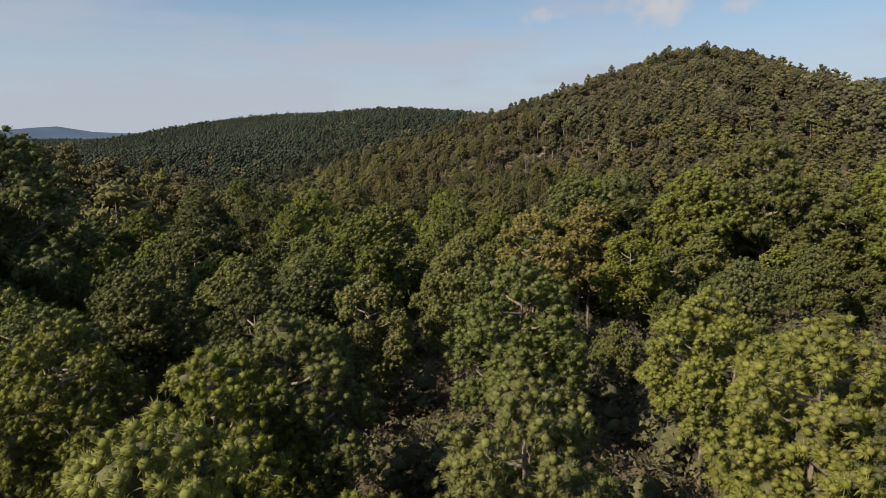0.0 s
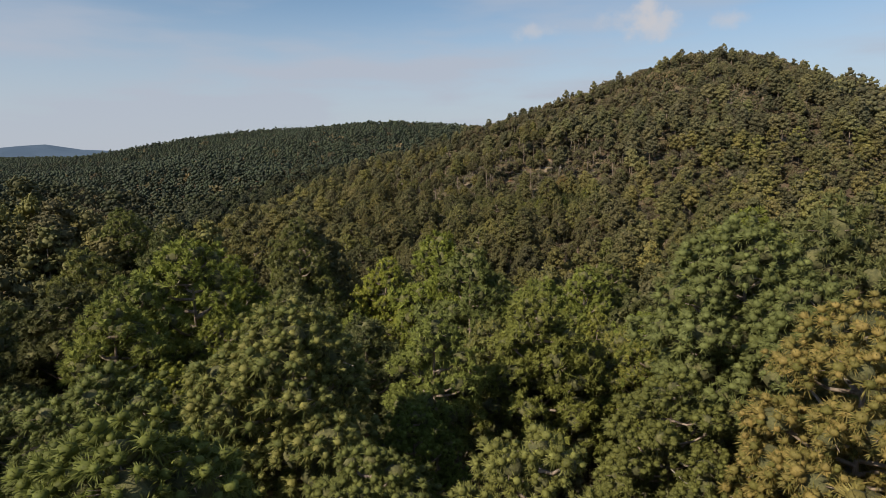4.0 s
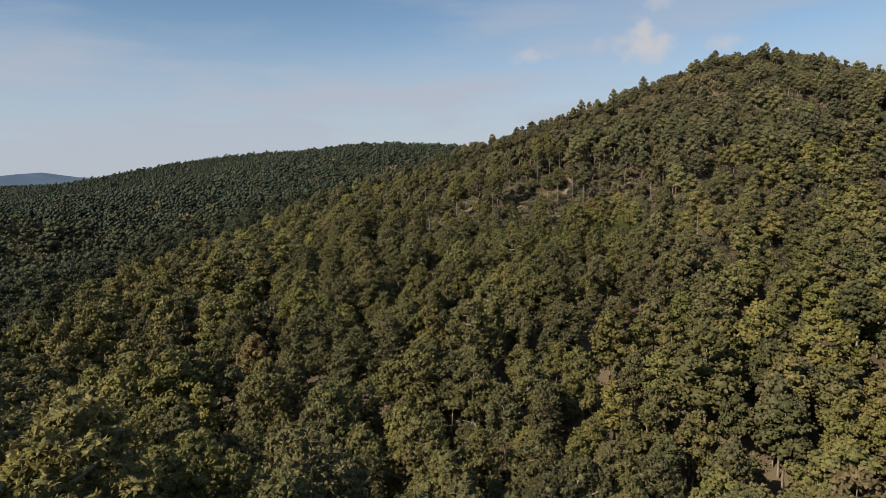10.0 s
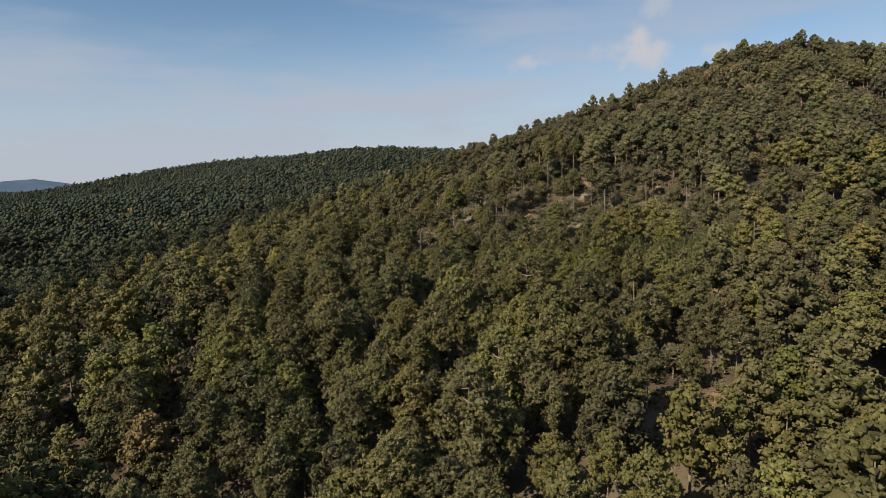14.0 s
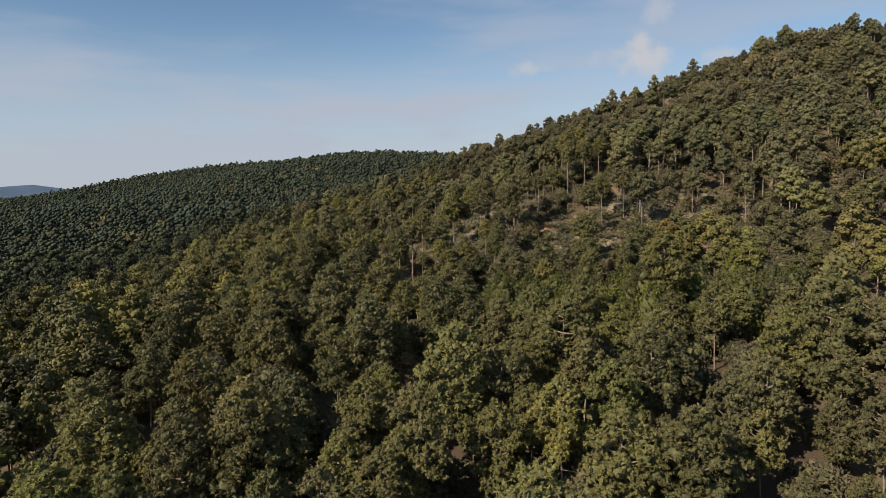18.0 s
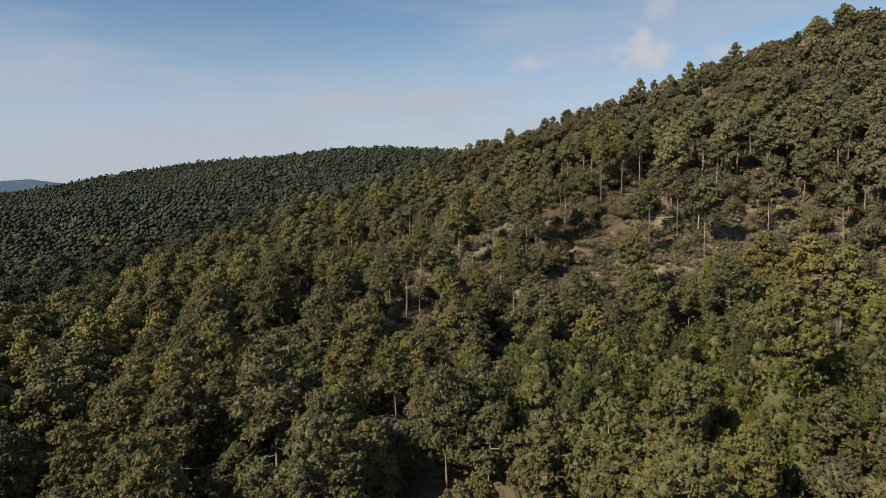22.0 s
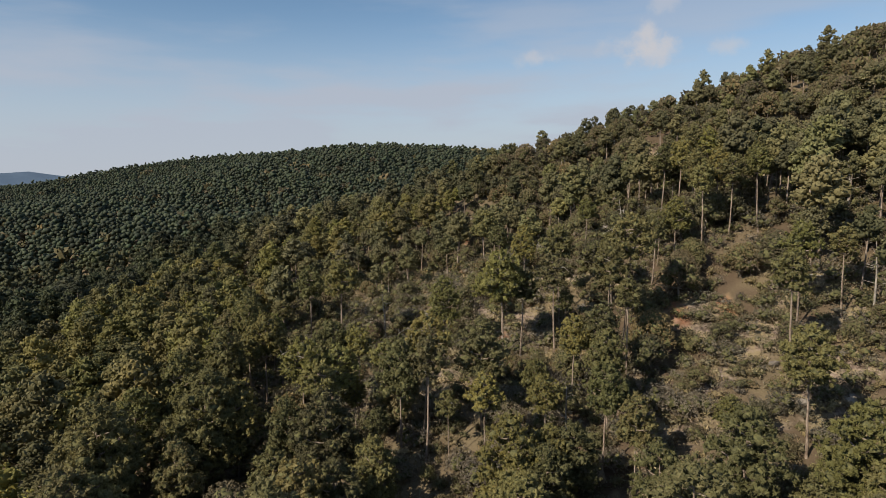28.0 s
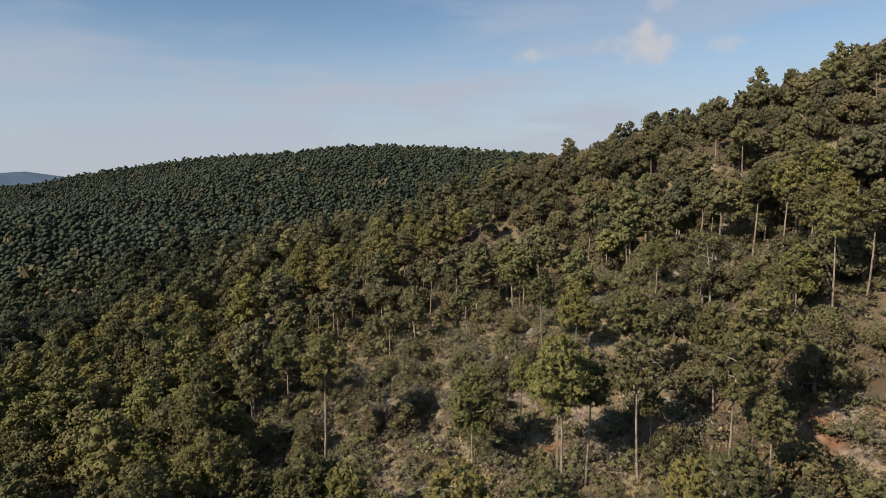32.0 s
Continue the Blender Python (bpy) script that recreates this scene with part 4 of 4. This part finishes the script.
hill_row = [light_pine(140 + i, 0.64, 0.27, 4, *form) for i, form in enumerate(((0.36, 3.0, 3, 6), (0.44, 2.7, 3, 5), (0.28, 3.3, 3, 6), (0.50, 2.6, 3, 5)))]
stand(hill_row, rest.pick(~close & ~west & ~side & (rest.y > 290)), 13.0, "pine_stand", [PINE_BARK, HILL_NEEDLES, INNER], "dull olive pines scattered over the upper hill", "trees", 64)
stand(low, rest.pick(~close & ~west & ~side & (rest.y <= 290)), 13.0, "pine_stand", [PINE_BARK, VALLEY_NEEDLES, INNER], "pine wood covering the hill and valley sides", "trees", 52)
stand(low, rest.pick(~close & west & ~side), 13.0, "dark_pine_stand", [PINE_BARK, SHADED_NEEDLES, INNER], "shade-coloured pine wood on the western slope", "trees", 63)
stand(far_side, rest.pick(~close & west & side), 13.0, "dark_pine_stand", [PINE_BARK, SHADED_NEEDLES, INNER], "shade-coloured dense pine wood of the western valley", "trees", 60)

# the same wood goes on to both sides of the way and behind its start
x, y, r_ = scatter(-220, 220, -60, 330, 6.0, 33)
out_of_way = ~in_view(x, y) & (np.hypot(x, y) > 16)
around = Grown(x[out_of_way], y[out_of_way], (11.0 * r_.normal(1, 0.18, len(x)).clip(0.6, 1.4))[out_of_way], r_)
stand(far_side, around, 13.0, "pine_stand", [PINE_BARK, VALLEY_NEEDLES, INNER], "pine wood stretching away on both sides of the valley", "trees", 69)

# oaks of the stony face
near_oak = nearest((oaks.y > 215) & (oaks.y < 345), np.hypot(oaks.x - 12, oaks.y - 262), 290)
oak_models = []
for sd, rad, lumps in ((61, 3.1, 9), (62, 3.5, 11), (63, 2.7, 8), (64, 3.3, 10)):
    t_, c_ = oak_parts(sd, 7.0, rad, lumps, 0.44, 7, 0.105)
    oak_models.append(("oak_tree", [("trunk", mesh_from("trunk", *t_, OAK_BARK, smooth=True), None, ""), ("crown", mesh_from("crown", c_[0], c_[1], [OAK, INNER], smooth=c_[2], loose=c_[2]), None, "")], LABELS["oak_tree"]))
place_things(oak_models, oaks.pick(near_oak), 7.0, "tree", "oaks of the stony slope", 24)
rest_oak = oaks.pick(~near_oak)
d = off_path(rest_oak.x, rest_oak.y)
stand([light_oak(70 + i, 9, 0.52, 0.27, sprays=1) for i in range(3)], rest_oak.pick(d < 150), 7.0, "oak_stand", [OAK_BARK, OAK, INNER], "broad dull-green oaks between the pines", "trees", 53)
stand([light_oak(75 + i, 7, 1.05, 0.50) for i in range(3)], rest_oak.pick(d >= 150), 7.0, "oak_stand", [OAK_BARK, OAK, INNER], "oak scrub on the upper hill", "trees", 54)

# young pines of the bright thicket at the foot of the hill
young_models = []
for sd, rad in ((81, 2.0), (82, 1.8), (83, 2.3)):
    t_, c_ = young_pine_parts(sd, 5.6, rad, 10, 0.04, 0.34)
    young_models.append(("young_pine", [("trunk", mesh_from("trunk", *t_, PINE_BARK, smooth=True), None, ""), ("crown", mesh_from("crown", c_[0], c_[1], [YOUNG, INNER], smooth=c_[2], loose=c_[2]), None, "")], LABELS["young_pine"]))
x, y, r_ = scatter(2, 58, 224, 256, 2.9, 19)
in_thicket = (((x - 30) / 27) ** 2 + ((y - 240) / 14) ** 2 < 1) & (np.maximum(clearing(x, y), clearing(x, y + 4)) < 0.4)
young = Grown(x[in_thicket], y[in_thicket], (6.2 * r_.normal(1, 0.25, len(x)).clip(0.5, 1.5))[in_thicket], r_)
place_things(young_models, young, 5.6, "tree", "young pines of the thicket", 25)


def undergrowth():
    """Shrubs: single ones where the camera comes near the slope, joined ones elsewhere."""
    x, y, r = scatter(-120, 220, 8, 445, 2.2, 12)
    u = r.uniform(0, 1, len(x))
    face = slope_face(x, y)
    bare = clearing(x, y)
    keep = in_view(x, y, 10) & (u < np.where(face > 0.3, 0.8, np.where(y < 70, 1.0, np.where((np.abs(x) < 60) & (y > 150), 0.55, 0.28)))) & ((bare < 0.75) | (u < 0.4))
    shrubs = Grown(x[keep], y[keep], r.uniform(0.85, 1.7, int(keep.sum())) ** 2, r)
    near = nearest((shrubs.y > 235) & (shrubs.y < 300), np.hypot(shrubs.x - 12, shrubs.y - 270), 290)
    models, pale_models = [], []
    for sd, rad, leaf, into, lab in ((91, 1.4, SCRUB, models, LABELS["shrub"]), (92, 1.1, SCRUB, models, LABELS["shrub"]), (93, 1.6, PALE_SCRUB, pale_models, "half-bare grey-brown shrub on stony hillside"), (94, 1.3, PALE_SCRUB, pale_models, "half-bare grey-brown shrub on stony hillside")):
        c_, s_ = shrub_crown(sd, 2.0, rad, 8, 0.26, 7, 0.075)
        into.append(("shrub", [("stem", mesh_from("stem", *s_, OAK_BARK), None, ""), ("foliage", mesh_from("foliage", c_[0], c_[1], [leaf, INNER], smooth=c_[2], loose=c_[2]), None, "")], lab))
    pale = shrubs.tint < 0.55
    place_things(models, shrubs.pick(near & ~pale), 2.0, "shrub", "shrubs of the stony slope", 26)
    place_things(pale_models, shrubs.pick(near & pale), 2.0, "shrub", "shrubs of the stony slope", 31)
    light, small = [], []
    for i in range(3):
        stem = tube(np.array([[0, 0, -0.2], [0, 0, 0.8]]), [0.06, 0.03], 3)
        light.append(joined_model(stem, shrub_crown(95 + i, 2.0, 1.5, 4, 0.6, 2, 0.2)[0]))
        small.append(joined_model(stem, shrub_crown(98 + i, 2.0, 1.5, 5, 0.36, 4, 0.10)[0]))
    close = (shrubs.y > 235) & (shrubs.y < 340) & (np.abs(shrubs.x - 10) < 55)
    start = shrubs.y < 70
    stand(small, shrubs.pick(start), 2.0, "undergrowth", [OAK_BARK, OAK, INNER], "low dull-green undergrowth below the near pines", "shrubs", 65)
    stand(small, shrubs.pick(~near & close & pale), 2.0, "undergrowth", [OAK_BARK, PALE_SCRUB, INNER], "grey-brown scrub on the stony slope", "shrubs", 66)
    stand(small, shrubs.pick(~near & close & ~pale), 2.0, "undergrowth", [OAK_BARK, SCRUB, INNER], "olive scrub on the stony slope", "shrubs", 67)
    stand(light, shrubs.pick(~near & ~close & ~start), 2.0, "undergrowth", [OAK_BARK, SCRUB, INNER], "olive and brown undergrowth between the trees", "shrubs", 55)


undergrowth()


def dry_grass():
    x, y, r = scatter(-40, 120, 150, 400, 1.1, 13)
    bare, red = open_ground(x, y)
    keep = (bare > 0.15) & (r.uniform(0, 1, len(x)) < 0.85 - 0.5 * red)
    g = Grown(x[keep], y[keep], r.uniform(0.35, 0.8, int(keep.sum())), r)
    models = []
    for i in range(3):
        q = np.random.default_rng(100 + i)
        v, f = needle_tufts(q.normal(0, 0.35, (4, 3)) * [1, 1, 0] + [0, 0, 0.1], np.tile([0, 0, 1.0], (4, 1)), np.full(4, 0.75), 4, 0.14, q, 0.9)
        models.append((v, f, np.zeros(len(f), int), np.zeros(len(f), bool)))
    stand(models, g, 0.6, "dry_grass", [STRAW], "pale dry grass tufts on bare slope", "grass", 56)


dry_grass()


def low_growth():
    """Knee-high dry herbs, seedlings and dead twigs all over the scrubby face."""
    x, y, r = scatter(-60, 100, 150, 372, 1.35, 22)
    bare, _ = open_ground(x, y)
    on_slope = slope_face(x, y) > 0.2
    keep = r.uniform(0, 1, len(x)) < np.where(on_slope, 0.25 + 0.6 * scrubby(x, y), np.where(bare > 0.05, 0.6, 0.0))
    g = Grown(x[keep], y[keep], r.uniform(0.5, 1.6, int(keep.sum())), r)
    stem = tube(np.array([[0, 0, -0.2], [0, 0, 0.5]]), [0.04, 0.02], 3)
    models = [joined_model(stem, shrub_crown(160 + i, 1.0, 0.75, 4, 0.3, 3, 0.10)[0]) for i in range(4)]
    kind = np.minimum(r.integers(0, 4, len(g.x)), 2)
    for k, leaf, lab in ((0, STRAW, "straw-coloured dry herbs on the stony slope"), (1, PALE_SCRUB, "grey-brown dead twigs low on the slope"), (2, SCRUB, "low olive seedlings on the dry slope")):
        stand(models, g.pick(kind == k), 1.0, "low_growth", [OAK_BARK, leaf, leaf], lab, "shrubs", 71 + k)


low_growth()


def far_woods():
    x, y, r = scatter(-1000, 420, 480, 1240, 5.5, 14)
    keep = (np.abs(x) < 0.84 * y + 30) & (x < 260) & ~((x > 60) & (y < 640))
    bare, _ = open_ground(x, y)
    keep &= bare < 0.5
    g = Grown(x[keep], y[keep], r.normal(10.4, 2.0, int(keep.sum())).clip(6, 15), r)
    oakish = r.uniform(0, 1, len(g.x)) < 0.07
    stand([light_pine(110 + i, 3.0, 0, 3, 0.16, 3.7, 3, 3, core=1.05) for i in range(4)], g.pick(~oakish), 13.0, "far_pine_wood", [PINE_BARK, HAZED_FAR_NEEDLES, INNER], "far pine wood on the long ridge", "woods", 57)
    o = g.pick(oakish)
    o.h = o.h * 0.75
    stand([light_oak(120 + i, 4, 1.9, 1.1) for i in range(3)], o, 7.0, "far_oak_wood", [OAK_BARK, OAK, INNER], "far oaks among the pines of the ridge", "woods", 58)
    x, y, r = scatter(-2100, -200, 1240, 2500, 24.0, 15)
    keep = np.abs(x) < 0.9 * y
    g = Grown(x[keep], y[keep], r.normal(13, 2, int(keep.sum())).clip(8, 18), r)
    stand([light_pine(130 + i, 6.0, 0, 3, 0.3, 6.0, 2, 2, fine=False, core=1.0) for i in range(3)], g, 13.0, "plain_woods", [PINE_BARK, HAZED_FAR_NEEDLES, INNER], "dark woods on the far plain", "woods", 59)


far_woods()


def rocks():
    """Pale boulders and outcrops that break through the slope."""
    r = np.random.default_rng(17)
    models = []
    for i in range(4):
        bm = bmesh.new()
        bmesh.ops.create_icosphere(bm, subdivisions=2, radius=1)
        for v in bm.verts:
            n = noise.noise(v.co * 1.1 + Vector((i * 7.3, 0, 0))) * 0.5 + noise.noise(v.co * 2.7 + Vector((0, i * 3.1, 0))) * 0.2
            v.co *= 0.9 + n
            v.co.z *= 0.62
        me = bpy.data.meshes.new("boulder")
        bm.to_mesh(me)
        bm.free()
        me.materials.append(ROCK)
        models.append(me)
    made = 0
    while made < 110:
        x, y = r.uniform(-35, 130), r.uniform(245, 405)
        bare, _ = open_ground(np.array(x), np.array(y))
        if bare < 0.3:
            continue
        s = r.uniform(0.3, 0.9) if r.uniform() < 0.85 else r.uniform(1.0, 1.5)
        ob = new("boulder", models[made % 4])
        ob.matrix_world = Matrix.LocRotScale((x, y, float(land(x, y)) + 0.1 * s), Euler((r.normal(0, 0.2), r.normal(0, 0.2), r.uniform(0, 6.28))), (s * r.uniform(0.8, 1.4), s, s * r.uniform(0.7, 1.2)))
        tagged(ob, "pale weathered boulder half sunk in the dry slope", "rock", "boulders of the slope")
        made += 1


rocks()


def box(w, d, h, z=0.0):
    v = np.array([(x, y, q) for q in (z, z + h) for x, y in ((-w, -d), (w, -d), (w, d), (-w, d))], float) * [0.5, 0.5, 1]
    return v, np.array([(0, 3, 2), (0, 2, 1), (4, 5, 6), (4, 6, 7), (0, 1, 5), (0, 5, 4), (1, 2, 6), (1, 6, 5), (2, 3, 7), (2, 7, 6), (3, 0, 4), (3, 4, 7)])


WHITE_WALL = plain("white_plaster", (0.70, 0.69, 0.66), (0.82, 0.81, 0.78), 0.5)
ROOF = plain("pale_roof_sheet", (0.55, 0.54, 0.52), (0.75, 0.74, 0.72), 0.4)
DARK = plain("dark_opening", (0.03, 0.03, 0.035), (0.05, 0.05, 0.05), 1.0)


def house(x, y, w, d, h, turn, lift=0.0):
    root = new("house")
    part("wall", mesh_from("wall", *box(w, d, h), WHITE_WALL), None, root)
    v = np.array([(-w * 0.54, -d * 0.58, h), (w * 0.54, -d * 0.58, h), (w * 0.54, d * 0.58, h), (-w * 0.54, d * 0.58, h), (-w * 0.54, 0, h + d * 0.22), (w * 0.54, 0, h + d * 0.22)])
    part("roof", mesh_from("roof", v, np.array([(0, 1, 5), (0, 5, 4), (2, 3, 4), (2, 4, 5), (1, 2, 5), (3, 0, 4), (0, 3, 2), (0, 2, 1)]), ROOF), None, root)
    for k in range(3):
        win = part("window", mesh_from("window", *box(1.2, 0.1, 1.2, 1.1), DARK), None, root)
        win.location = ((k - 1) * w * 0.3, -d / 2 - 0.03, 0)
    root.matrix_world = pose(x, y, float(land(x, y)) + lift, 0, 0, turn)
    tagged(root, "small white house with pale roof among far trees", "house")


house(-745, 1270, 16, 9, 5, -25, 6.0)
house(-112, 566, 7, 5, 3, 20)
house(-96, 610, 6, 5, 3, -10)


def dead_wood():
    """Fallen logs and bare snags on the slope."""
    r = np.random.default_rng(19)
    for x, y, length, turn in ((46, 266, 6.5, 80), (20, 268, 4.0, 30), (48, 300, 5.0, -35), (10, 300, 4.0, 60), (30, 288, 3.5, 10), (-12, 300, 3.5, 100)):
        a = radians(turn)
        s = np.linspace(-0.5, 0.5, 5)
        px, py = x + np.cos(a) * length * s, y + np.sin(a) * length * s
        path = np.stack([px - x, py - y, land(px, py) - land(x, y)], 1) + r.normal(0, 0.05, (5, 3))
        ob = new("fallen_log", mesh_from("fallen_log", *tube(path, [0.2, 0.19, 0.17, 0.14, 0.09], 7), DEAD_WOOD, smooth=True))
        ob.location = (x, y, float(land(x, y)) + 0.12)
        tagged(ob, "pale fallen log lying on the dry slope", "log", "fallen logs")
    for x, y, h in ((34, 270, 7), (14, 283, 6), (52, 292, 8), (-8, 318, 7), (30, 318, 7.5), (60, 310, 8), (2, 262, 6), (-30, 268, 7)):
        pieces = [tube(np.stack([[0, 0, -0.3], r.normal(0, 0.15, 3) + [0, 0, h * 0.5], r.normal(0, 0.3, 3) + [0, 0, h]]), [0.16, 0.11, 0.03], 6)]
        for k in range(7):
            p = np.array([0, 0, h * r.uniform(0.4, 0.9)])
            q = p + unit(1, r)[0] * [1.4, 1.4, 0.5] + [0, 0, 0.4]
            pieces.append(tube(np.stack([p, q, q + r.normal(0, 0.4, 3)]), [0.05, 0.03, 0.01], 4))
        ob = new("dead_tree", mesh_from("dead_tree", *gather(pieces), DEAD_WOOD))
        ob.location = (x, y, float(land(x, y)))
        tagged(ob, "bare grey dead tree standing on the slope", "tree", "dead trees")


dead_wood()
